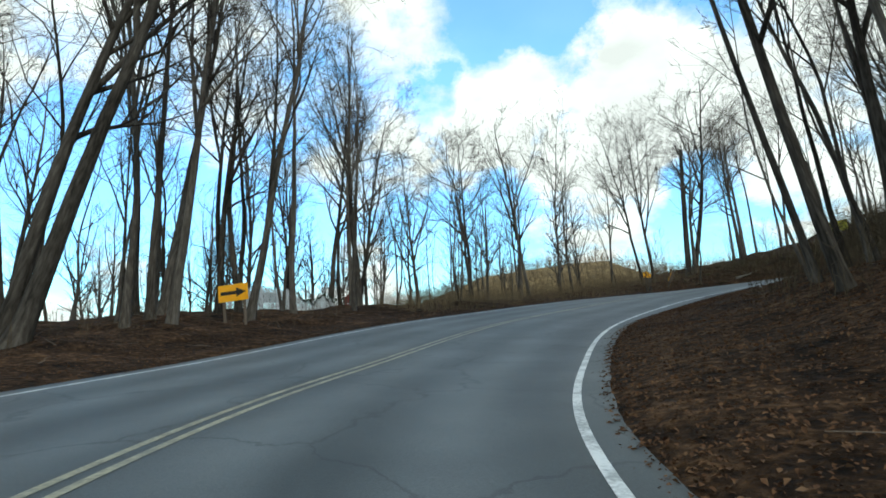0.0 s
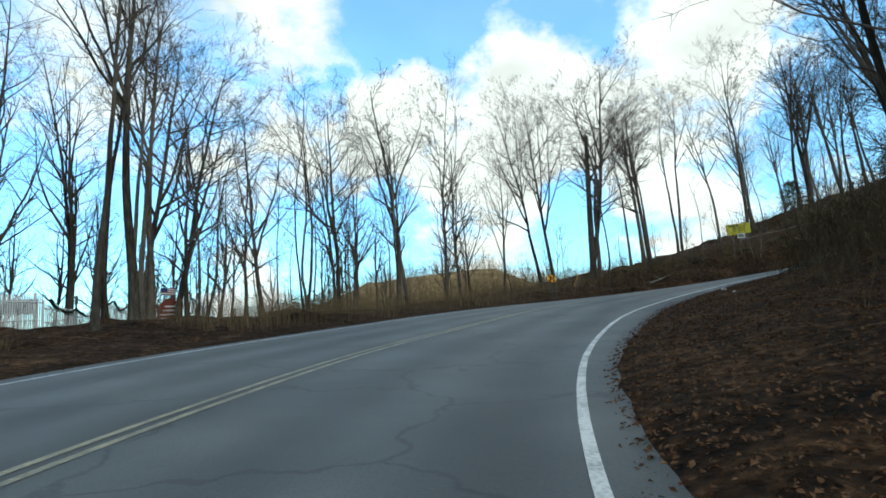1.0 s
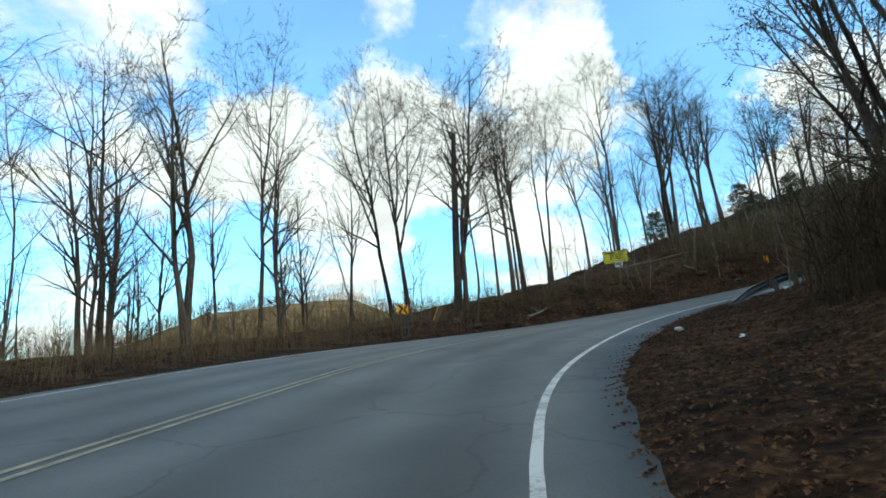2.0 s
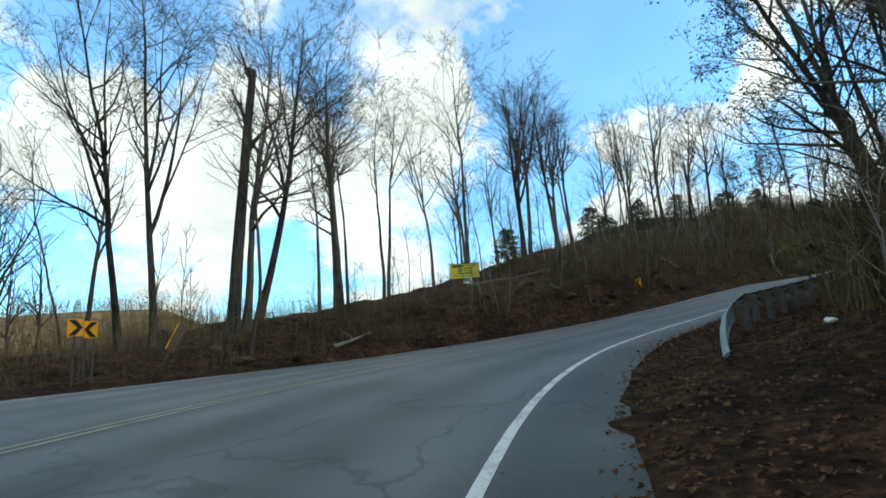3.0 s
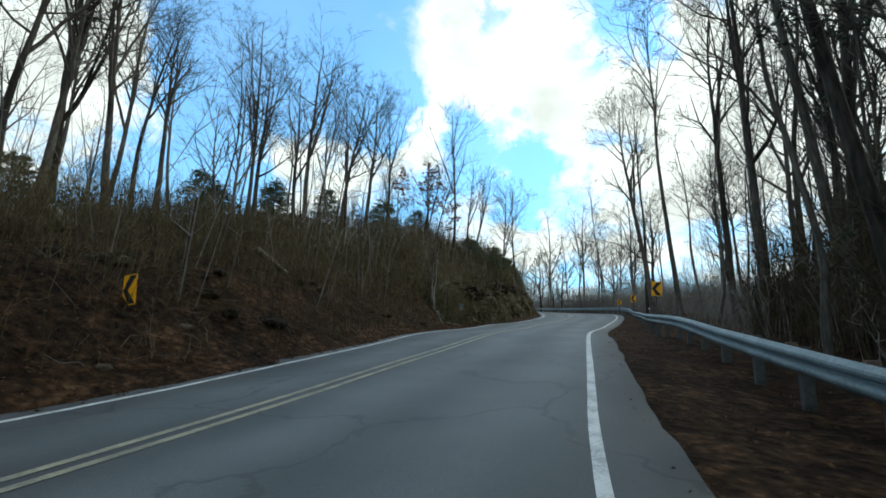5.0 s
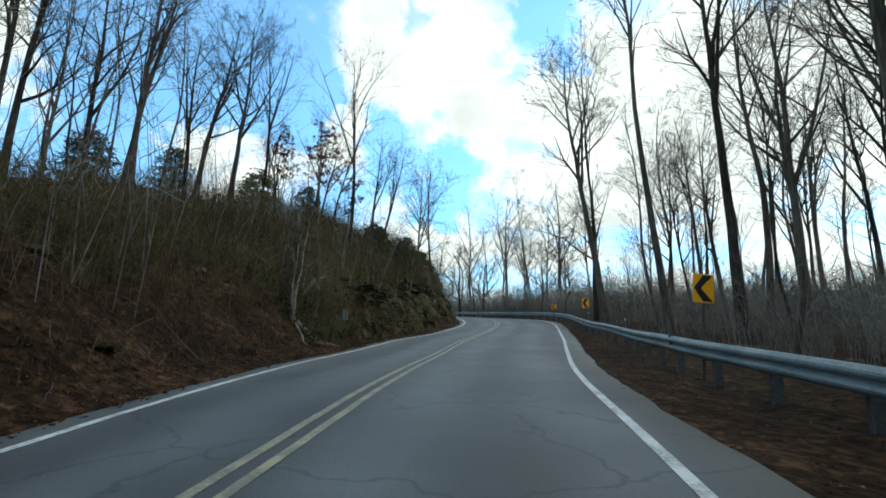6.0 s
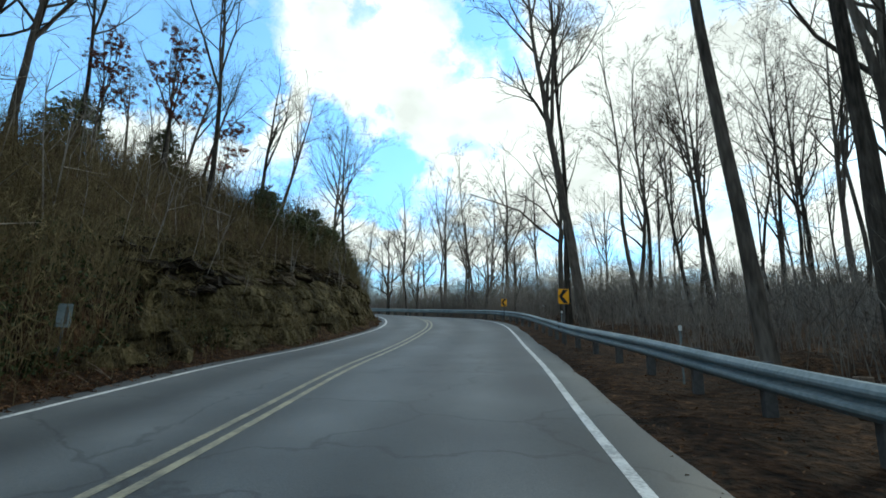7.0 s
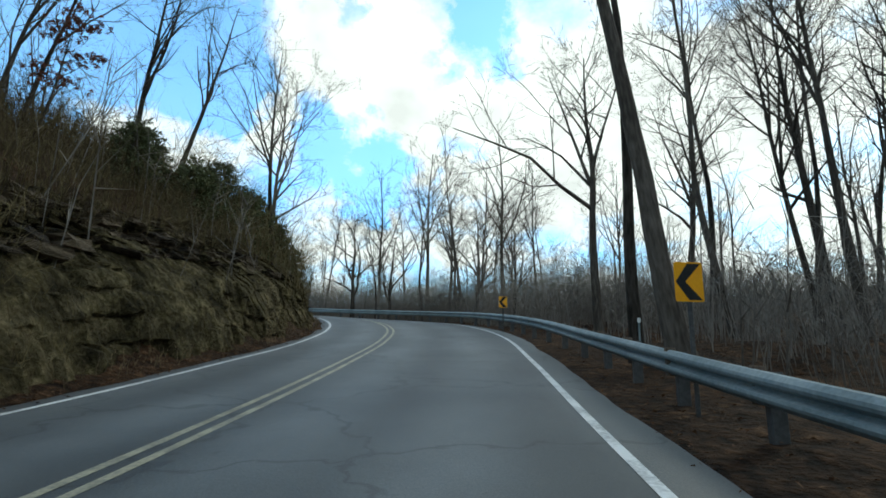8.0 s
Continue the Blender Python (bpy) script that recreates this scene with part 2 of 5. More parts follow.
def worn_asphalt(m):
    """Polished wheel tracks, sealed cracks and mottled patches along the road (UV: metres across, metres along)."""
    N, L = m.node_tree.nodes, m.node_tree.links
    b = N["Principled BSDF"]
    base = b.inputs["Base Color"].links[0].from_socket
    uv = N.new("ShaderNodeUVMap"); uv.uv_map = "road"
    wave = N.new("ShaderNodeTexWave"); wave.bands_direction = "X"
    wave.inputs["Scale"].default_value, wave.inputs["Distortion"].default_value, wave.inputs["Detail"].default_value, wave.inputs["Detail Scale"].default_value = 0.17, 1.2, 3, 0.5
    L.new(uv.outputs[0], wave.inputs["Vector"])
    mp = N.new("ShaderNodeMapping"); mp.inputs["Scale"].default_value = (0.9, 0.22, 1)
    L.new(uv.outputs[0], mp.inputs["Vector"])
    patch = N.new("ShaderNodeTexNoise"); patch.inputs["Scale"].default_value, patch.inputs["Detail"].default_value = 0.9, 5
    L.new(mp.outputs[0], patch.inputs["Vector"])
    both = N.new("ShaderNodeMix"); both.inputs["Factor"].default_value = 0.55
    L.new(wave.outputs["Fac"], both.inputs["A"]); L.new(patch.outputs["Fac"], both.inputs["B"])
    gain = N.new("ShaderNodeMapRange")
    gain.inputs["From Min"].default_value, gain.inputs["From Max"].default_value = 0.25, 0.75
    gain.inputs["To Min"].default_value, gain.inputs["To Max"].default_value = 0.72, 1.38
    L.new(both.outputs["Result"], gain.inputs["Value"])
    crack = N.new("ShaderNodeTexVoronoi"); crack.feature = "DISTANCE_TO_EDGE"
    crack.inputs["Scale"].default_value, crack.inputs["Randomness"].default_value = 0.34, 1.0
    wob = N.new("ShaderNodeTexNoise"); wob.inputs["Scale"].default_value, wob.inputs["Detail"].default_value = 1.4, 5
    L.new(uv.outputs[0], wob.inputs["Vector"])
    shift = N.new("ShaderNodeVectorMath"); shift.operation = "ADD"
    L.new(uv.outputs[0], shift.inputs[0]); L.new(wob.outputs["Color"], shift.inputs[1])
    L.new(shift.outputs[0], crack.inputs["Vector"])
    thin = N.new("ShaderNodeMapRange")
    thin.inputs["From Min"].default_value, thin.inputs["From Max"].default_value = 0.004, 0.014
    thin.inputs["To Min"].default_value, thin.inputs["To Max"].default_value = 0.6, 1.0
    L.new(crack.outputs["Distance"], thin.inputs["Value"])
    mul = N.new("ShaderNodeMath"); mul.operation = "MULTIPLY"
    L.new(gain.outputs[0], mul.inputs[0]); L.new(thin.outputs[0], mul.inputs[1])
    tint = N.new("ShaderNodeVectorMath"); tint.operation = "SCALE"
    L.new(base, tint.inputs[0]); L.new(mul.outputs[0], tint.inputs["Scale"])
    L.new(tint.outputs[0], b.inputs["Base Color"])


worn_asphalt(M["asphalt"])


def broken_ground(m):
    """Clods and hollows of half a metre under the fine relief of the leaves, coloured darker in the hollows and paler
    on the clods.
    """
    N, L = m.node_tree.nodes, m.node_tree.links
    b = N["Principled BSDF"]
    co = N.new("ShaderNodeTexCoord")
    clod = N.new("ShaderNodeTexNoise")
    clod.inputs["Scale"].default_value, clod.inputs["Detail"].default_value, clod.inputs["Roughness"].default_value = 1.9, 7, 0.65
    L.new(co.outputs["Object"], clod.inputs["Vector"])
    low = N.new("ShaderNodeBump")
    low.inputs["Strength"].default_value, low.inputs["Distance"].default_value = 1.0, 0.38
    L.new(clod.outputs["Fac"], low.inputs["Height"])
    fine = b.inputs["Normal"].links[0].from_node
    L.new(low.outputs[0], fine.inputs["Normal"])
    base = b.inputs["Base Color"].links[0].from_socket
    gain = N.new("ShaderNodeMapRange")
    gain.inputs["From Min"].default_value, gain.inputs["From Max"].default_value = 0.38, 0.62
    gain.inputs["To Min"].default_value, gain.inputs["To Max"].default_value = 0.45, 1.25
    L.new(clod.outputs["Fac"], gain.inputs["Value"])
    tint = N.new("ShaderNodeVectorMath"); tint.operation = "SCALE"
    L.new(base, tint.inputs[0]); L.new(gain.outputs[0], tint.inputs["Scale"])
    L.new(tint.outputs[0], b.inputs["Base Color"])


broken_ground(M["litter"])
broken_ground(M["moss_rock"])

# ---- the road's line: x, y, height, crossfall to the right ----
ROAD = np.array([
    (-0.9, -75, -2.6, -0.03), (-0.9, -45, -1.7, -0.03), (-0.8, -25, -1.0, -0.03), (-0.6, -12, -0.5, -0.035), (-0.4, -6, -0.25, -0.04),
    (0.0, 0.0, 0.0, -0.040), (0.7, 5.6, 0.22, -0.043), (2.5, 11.0, 0.46, -0.043), (4.7, 16.2, 0.83, -0.048), (7.4, 21.1, 1.17, -0.054),
    (10.9, 25.5, 1.53, -0.054), (15.1, 29.2, 1.98, -0.041), (19.9, 32.1, 2.51, -0.020), (25.0, 34.3, 3.06, 0.003), (30.3, 35.8, 3.60, 0.019),
    (35.7, 36.7, 4.21, 0.025), (41.1, 36.9, 4.93, 0.024), (46.6, 36.7, 5.74, 0.018), (52.0, 36.1, 6.47, 0.013), (57.4, 35.3, 7.01, 0.010),
    (62.9, 34.3, 7.56, 0.013), (68.2, 33.3, 8.22, 0.013)])
BEND = np.array([(74.1, 32.2, 8.9, 0.02), (80.0, 31.1, 9.65, 0.02), (85.9, 30.2, 10.45, 0.03), (91.8, 29.9, 11.2, 0.03), (97.7, 30.6, 11.9, 0.03),
    (103.2, 32.8, 12.5, 0.03), (108.0, 36.4, 13.0, 0.03), (111.6, 41.2, 13.4, 0.03), (113.5, 46.9, 13.7, 0.02), (114.2, 60, 12.5, 0.0), (113, 90, 8, 0.0), (112, 130, 3, 0.0)])


def glide(knots, step=0.5):
    """A smooth line through the knots (Catmull-Rom), then at even steps."""
    k = np.vstack([2 * knots[0] - knots[1], knots, 2 * knots[-1] - knots[-2]])
    u = np.linspace(0, 1, 40, endpoint=False)[:, None]
    out = []
    for a, b, c, d in zip(k[:-3], k[1:-2], k[2:-1], k[3:]):
        out.append(0.5 * (2 * b + (c - a) * u + (2 * a - 5 * b + 4 * c - d) * u**2 + (3 * b - a - 3 * c + d) * u**3))
    out = np.vstack(out)
    s = np.r_[0, np.cumsum(np.hypot(*np.diff(out[:, :2], axis=0).T))]
    even = np.arange(0, s[-1], step)
    return even, np.stack([np.interp(even, s, out[:, c]) for c in range(out.shape[1])], 1)


S, LINE = glide(np.vstack([ROAD, BEND]))
S = S - S[np.argmin(np.hypot(LINE[:, 0], LINE[:, 1]))]
DIR = np.gradient(LINE[:, :2], axis=0)
DIR /= np.linalg.norm(DIR, axis=1, keepdims=True)
SIDE = np.stack([DIR[:, 1], -DIR[:, 0]], 1)


def table(s, rows):
    rows = np.array(rows, float)
    return sum(np.interp(np.asarray(s) + o, rows[:, 0], rows[:, 1]) for o in (-3, -1.5, 0, 1.5, 3)) / 5


LEFT = [(-80, -5.5), (-20, -6.2), (0, -7.4), (8, -8.6), (20, -9.3), (28, -9.5), (33, -11), (38, -12.6), (44, -12.8), (48, -11.7), (52, -9.3), (56, -6.8), (60, -5.2), (66, -4.1), (70, -4.0), (76, -4.8), (82, -5.7), (90, -5.7), (102, -5.4), (140, -5.3), (260, -5.3)]
RIGHT = [(-80, 1.6), (0, 0.9), (9, 0.4), (15, 0.1), (25, 0.1), (30, -0.5), (36, -0.7), (42, -1.0), (49, -0.6), (55, 0.4), (60, 0.75), (66, 1.3), (77, 1.1), (90, 1.3), (110, 1.3), (260, 1.3)]
SHOULDER = [(-80, 0), (20, 0.05), (28, 0.6), (50, 0.6), (58, 0.2), (80, 0.1)]
MIDDLE = [(-80, -2.0), (0, -2.9), (10, -4.0), (20, -4.4), (28, -4.6), (36, -6.2), (44, -6.0), (50, -5.0), (55, -4.3), (60, -3.1), (66, -2.1), (70, -1.8), (76, -2.2), (86, -2.8), (98, -2.8), (260, -2.2)]
# banks: for a place along the road, pairs of (distance from the road's edge, height over it)
BANK_L = [(-70, [(0, 0), (2, .2), (5, 1.0), (9, 1.9), (14, 2.3), (30, 2.2), (50, 1), (90, -3)]),
          (15, [(0, 0), (2, .2), (5, 0.7), (9, 1.25), (14, 1.55), (25, 1.5), (50, .2), (90, -4)]),
          (28, [(0, 0), (2, .15), (6, .6), (12, 1.0), (18, 1.15), (25, 1.0), (50, -.2), (90, -4)]),
          (38, [(0, 0), (2, .1), (6, .5), (15, .9), (25, .8), (50, -1.5), (90, -6)]),
          (46, [(0, 0), (1.5, .2), (5, .9), (12, 1.2), (25, .9), (50, -1.5), (90, -6)]),
          (52, [(0, 0), (1.5, .5), (4, 1.5), (8, 2.1), (14, 2.2), (25, 1.9), (50, 0), (90, -4)]),
          (60, [(0, 0), (1, .3), (3, 1.7), (6, 2.4), (12, 2.9), (17, 3.0), (30, 1.8), (60, -2), (90, -5)]),
          (70, [(0, 0), (1, .2), (3, 1.7), (6, 2.8), (10, 3.5), (16, 4.0), (30, 4.5), (60, 2.5), (90, -1)]),
          (82, [(0, 0), (1.2, .2), (2.6, 1.5), (4, 2.6), (7, 3.7), (12, 4.9), (25, 7.4), (60, 6), (90, 2)]),
          (98, [(0, 0), (1.2, .2), (2.4, 2.0), (4.2, 3.1), (7, 5.0), (12, 7.6), (25, 10.5), (60, 9), (90, 4)]),
          (117, [(0, 0), (1.2, .2), (2.4, 2.0), (4.2, 3.1), (7, 5.2), (12, 7.8), (25, 10), (60, 8), (90, 4)]),
          (128, [(0, 0), (1.2, .2), (3, 1.6), (5, 2.8), (10, 4.4), (25, 5.0), (60, 1), (90, -3)]),
          (260, [(0, 0), (1.2, .2), (3, .8), (5, 1.5), (10, 1.5), (25, 0), (60, -3), (90, -5)])]
BANK_R = [(-70, [(0, 0), (1, .1), (3, .5), (5, 1.1), (7, 2.0), (10, 3.8), (20, 8), (40, 13), (90, 20)]),
          (12, [(0, 0), (1, .1), (3, .35), (5, .7), (7, 1.3), (10, 3.0), (14, 5.0), (20, 7.5), (40, 11), (90, 18)]),
          (25, [(0, 0), (1, .1), (3, .3), (5, .6), (8, 1.4), (12, 2.8), (20, 5.2), (40, 8), (90, 12)]),
          (42, [(0, 0), (1.5, .1), (3, .3), (5, .7), (8, 1.6), (12, 2.7), (20, 4.6), (40, 7), (90, 9)]),
          (55, [(0, 0), (1.5, -.05), (3.5, -.05), (6, .5), (9, 1.3), (13, 2.1), (20, 3.2), (40, 5), (90, 5)]),
          (66, [(0, 0), (1.5, -.12), (3.5, -.2), (5, -.1), (8, .5), (15, 1.4), (30, 2.8), (60, 4), (90, 4)]),
          (84, [(0, 0), (3.5, .0), (5, .0), (8, .2), (15, .8), (30, 1.8), (60, 4), (90, 5)]),
          (106, [(0, 0), (3.5, .0), (5, .0), (8, .2), (15, .8), (30, 1.8), (60, 4), (90, 5)]),
          (118, [(0, 0), (3.5, .0), (5, .1), (8, .4), (15, 1.3), (30, 3.2), (60, 7), (90, 9)]),
          (260, [(0, 0), (3.5, .0), (5, .1), (8, .4), (15, 1.3), (30, 3.2), (60, 7), (90, 9)])]


def bank(rows, s, d):
    """Height of the bank at s along the road, d metres beyond its edge."""
    d = np.clip(d, 0, 90)
    at = np.array([r[0] for r in rows], float)
    prof = np.stack([np.interp(d, *np.array(r[1], float).T) for r in rows])
    k = np.clip(np.searchsorted(at, s) - 1, 0, len(at) - 2)
    w = np.clip((s - at[k]) / (at[k + 1] - at[k]), 0, 1)
    w = w * w * (3 - 2 * w)
    i = np.arange(len(s))
    return prof[k, i] * (1 - w) + prof[k + 1, i] * w


def along(x, y):
    """Nearest place on the road's line: index and signed distance (right is positive)."""
    x, y = np.atleast_1d(x).astype(float), np.atleast_1d(y).astype(float)
    idx = np.empty(len(x), int)
    for a in range(0, len(x), 4000):
        d = (x[a:a + 4000, None] - LINE[None, :, 0]) ** 2 + (y[a:a + 4000, None] - LINE[None, :, 1]) ** 2
        idx[a:a + 4000] = d.argmin(1)
    off = (x - LINE[idx, 0]) * SIDE[idx, 0] + (y - LINE[idx, 1]) * SIDE[idx, 1]
    true = np.hypot(x - LINE[idx, 0], y - LINE[idx, 1])
    return idx, np.where(off >= 0, true, -true)


def ripple(x, y, scale, seed):
    """Cheap smooth noise from a few turned sine waves, about -1 to 1."""
    r = np.random.RandomState(seed)
    out = np.zeros_like(x)
    for k in range(7):
        a, f, p = r.uniform(0, 6.28), scale * r.uniform(0.6, 1.9), r.uniform(0, 6.28)
        out += np.sin((x * np.cos(a) + y * np.sin(a)) * f + p + 1.3 * np.sin((x * np.sin(a) - y * np.cos(a)) * f * 0.7 + p))
    return out / 3.5


def terrain(x, y):
    x, y = np.atleast_1d(x).astype(float), np.atleast_1d(y).astype(float)
    i, l = along(x, y)
    s = S[i]
    left, right = table(s, LEFT), table(s, RIGHT) + table(s, SHOULDER)
    z_l, z_r = LINE[i, 2] + left * LINE[i, 3], LINE[i, 2] + right * LINE[i, 3]
    dl, dr = left - l, l - right
    z = np.where(l < (left + right) / 2, z_l + bank(BANK_L, s, dl), z_r + bank(BANK_R, s, dr))
    d = np.maximum(dl, dr)
    rough = np.clip((d - 1.0) / 4, 0, 1)
    z = z + rough * (0.22 * ripple(x, y, 0.9, 3) + 0.09 * ripple(x, y, 2.4, 5)) + np.clip((d - 15) / 30, 0, 1) * 0.8 * ripple(x, y, 0.12, 9)
    inside = LINE[i, 2] + np.clip(l, left, right) * LINE[i, 3] - 0.07
    w = np.clip((d - 0.15) / 0.7, 0, 1)
    z = inside * (1 - w) + z * w
    # the far country: one golden ridge beyond the valley, gentle hills elsewhere
    far = np.maximum(np.clip((d - 70) / 120, 0, 1), np.clip((y - 105) / 70, 0, 1) * np.clip((125 - x) / 60, 0, 1))
    ridge = (26 + 4 * np.clip((20 - x) / 60, 0, 1) + 2 * ripple(x, y, 0.03, 14)) * np.exp(-(((y - 230) + 0.1 * x) / 70) ** 2) * np.clip((x + 55) / 70, 0, 1) + 6 * np.clip((x - 130) / 120, 0, 1) - 6
    return z * (1 - far) + far * (ridge + 2 * ripple(x, y, 0.02, 12))


def beside(s, d, side):
    """A place d metres beyond the road's edge, s along it."""
    k = int(np.argmin(abs(S - s)))
    l = float(table(S[k], LEFT)) - d if side < 0 else float(table(S[k], RIGHT)) + d
    return LINE[k, 0] + l * SIDE[k, 0], LINE[k, 1] + l * SIDE[k, 1]


def mesh_object(name, verts, faces, mats, parent=None, smooth=False, mat_index=None):
    me = bpy.data.meshes.new(name)
    me.from_pydata([tuple(v) for v in verts], [], [tuple(f) for f in faces])
    for m in mats if isinstance(mats, (list, tuple)) else [mats]:
        me.materials.append(m)
    if mat_index is not None:
        me.polygons.foreach_set("material_index", mat_index)
    if smooth:
        me.polygons.foreach_set("use_smooth", [True] * len(me.polygons))
    me.update()
    ob = new(name, me)
    if parent:
        ob.parent = parent
    return ob


def sheet(nu, nv, flip=False):
    a = np.arange(nu * nv).reshape(nu, nv)
    f = np.stack([a[:-1, :-1], a[1:, :-1], a[1:, 1:], a[:-1, 1:]], -1).reshape(-1, 4)
    return f[:, ::-1] if flip else f


def build_ground():
    def axis(lo, hi, step):
        mid = np.arange(lo, hi + step, step)
        out = step * 1.18 ** np.arange(1, 42)
        out = np.cumsum(out)
        out = out[out < 2400]
        return np.r_[lo - out[::-1], mid, hi + out]
    gx, gy = axis(-34, 128, 0.48), axis(-18, 92, 0.48)
    X, Y = np.meshgrid(gx, gy, indexing="ij")
    Z = terrain(X.ravel(), Y.ravel())
    f = sheet(len(gx), len(gy))
    cx, cy = X.ravel()[f].mean(1), Y.ravel()[f].mean(1)
    field = ((cy > 92 + 8 * ripple(cx, cy, 0.08, 4)) & (cx < 105)) | (np.hypot(cx - 50, cy - 30) > 220)
    ob = mesh_object("ground", np.c_[X.ravel(), Y.ravel(), Z], f, [M["litter"], M["field"]], smooth=True, mat_index=field.astype(int).tolist())
    return tagged(ob, "brown leaf-littered woodland ground and banks beside the road", "ground", kind="structure")


def strip(s0, s1, l0, l1, lift, step=1):
    """Rows of points of a band along the road between two side offsets (numbers or tables)."""
    k = np.arange(np.argmin(abs(S - s0)), np.argmin(abs(S - s1)) + 1, step)
    a = table(S[k], l0) if isinstance(l0, list) else np.full(len(k), l0)
    b = table(S[k], l1) if isinstance(l1, list) else np.full(len(k), l1)
    return k, a, b


def at_road(k, l, lift=0.0):
    p = np.empty((len(k), 3))
    p[:, :2] = LINE[k, :2] + l[:, None] * SIDE[k]
    p[:, 2] = LINE[k, 2] + l * LINE[k, 3] + lift
    return p


def build_road():
    k = np.arange(len(S))
    left, right = table(S, LEFT), table(S, RIGHT) + table(S, SHOULDER)
    jag = 0.05 * ripple(S, S * 0, 0.9, 21) + 0.03 * ripple(S, S * 0, 3, 22)
    n = 13
    rows = []
    for j in range(n):
        f = j / (n - 1)
        rows.append(at_road(k, (left - 0.55 + jag) * (1 - f) + (right + 0.45 - jag) * f))
    lo = at_road(k, left - 0.7 + jag, -0.35)
    hi = at_road(k, right + 0.6 - jag, -0.35)
    P = np.stack([lo, *rows, hi], 1)
    f = sheet(len(k), n + 2, True)
    ob = mesh_object("road", P.reshape(-1, 3), f, M["asphalt"], smooth=True)
    mid = table(S, MIDDLE)
    flat = np.stack([(P[:, :, 0] - LINE[:, None, 0]) * SIDE[:, None, 0] + (P[:, :, 1] - LINE[:, None, 1]) * SIDE[:, None, 1] - mid[:, None], np.repeat(S[:, None], n + 2, 1)], -1).reshape(-1, 2)
    ob.data.uv_layers.new(name="road").data.foreach_set("uv", flat[f.ravel()].ravel())
    tagged(ob, "worn grey asphalt road curving round a wooded hillside", "road", kind="structure")

    def line(name, off, width, mat, s0, s1, label):
        q = np.arange(np.argmin(abs(S - s0)), np.argmin(abs(S - s1)) + 1)
        c = table(S[q], off) if isinstance(off, list) else off[q]
        P = np.stack([at_road(q, c - width / 2, 0.005), at_road(q, c + width / 2, 0.005)], 1)
        o = mesh_object(name, P.reshape(-1, 3), sheet(len(q), 2, True), mat)
        tagged(o, label, "road marking", kind="structure")
    line("edge_line", LEFT, 0.11, M["paint_white"], -70, 200, "worn white edge line on asphalt")
    line("edge_line", RIGHT, 0.11, M["paint_white"], -70, 200, "worn white edge line on asphalt")
    mid = table(S, MIDDLE)
    line("centre_line", mid - 0.12, 0.10, M["paint_yellow"], -70, 200, "faded yellow centre line on asphalt")
    line("centre_line", mid + 0.12, 0.10, M["paint_yellow"], -70, 200, "faded yellow centre line on asphalt")


build_ground()
build_road()


# ---- trees ----
class Tubes:
    """Gathers tapered tubes along lines of points."""

    def __init__(self):
        self.v, self.f, self.n = [], [], 0

    def add(self, pts, radii, sides):
        pts = np.asarray(pts, float)
        k = len(pts)
        t = np.gradient(pts, axis=0)
        t /= np.linalg.norm(t, axis=1, keepdims=True) + 1e-9
        ref = np.array([0.31, 0.17, 0.93]) if abs(t[0, 2]) < 0.8 else np.array([0.95, 0.1, 0.2])
        a = np.cross(t, ref)
        a /= np.linalg.norm(a, axis=1, keepdims=True) + 1e-9
        b = np.cross(t, a)
        ang = np.arange(sides) * 2 * np.pi / sides
        ring = a[:, None] * np.cos(ang)[None, :, None] + b[:, None] * np.sin(ang)[None, :, None]
        self.v.append((pts[:, None] + ring * np.asarray(radii)[:, None, None]).reshape(-1, 3))
        i = np.arange(k - 1)[:, None] * sides + np.arange(sides)[None]
        j = np.arange(k - 1)[:, None] * sides + (np.arange(sides)[None] + 1) % sides
        self.f.append((np.stack([i, j, j + sides, i + sides], -1) + self.n).reshape(-1, 4))
        self.n += k * sides

    def spike(self, a, b, r):
        """A fine twig: three sides that run to a point."""
        d = unit(b - a)
        u = unit(np.cross(d, (0.3, 0.5, 0.8)))
        w = np.cross(d, u)
        self.v.append(np.array([a + u * r, a - u * r * 0.5 + w * r * 0.87, a - u * r * 0.5 - w * r * 0.87, b]))
        k = self.n
        self.f.append(np.array([(k, k + 1, k + 3, k + 3), (k + 1, k + 2, k + 3, k + 3), (k + 2, k, k + 3, k + 3)]))
        self.n += 4

    def mesh(self, name, mat):
        me = bpy.data.meshes.new(name)
        if self.v:
            me.from_pydata(np.vstack(self.v).tolist(), [], [f[:3] if f[2] == f[3] else f for f in np.vstack(self.f).tolist()])
        me.materials.append(mat)
        me.polygons.foreach_set("use_smooth", [True] * len(me.polygons))
        me.update()
        return me


def unit(v):
    return v / (np.linalg.norm(v) + 1e-9)


def grow_line(r, start, way, length, n, wobble, up):
    pts, d = [np.array(start)], unit(np.array(way, float))
    for _ in range(n):
        d = unit(d + r.normal(0, wobble, 3) + np.array([0, 0, up]))
        pts.append(pts[-1] + d * length / n)
    return np.array(pts)


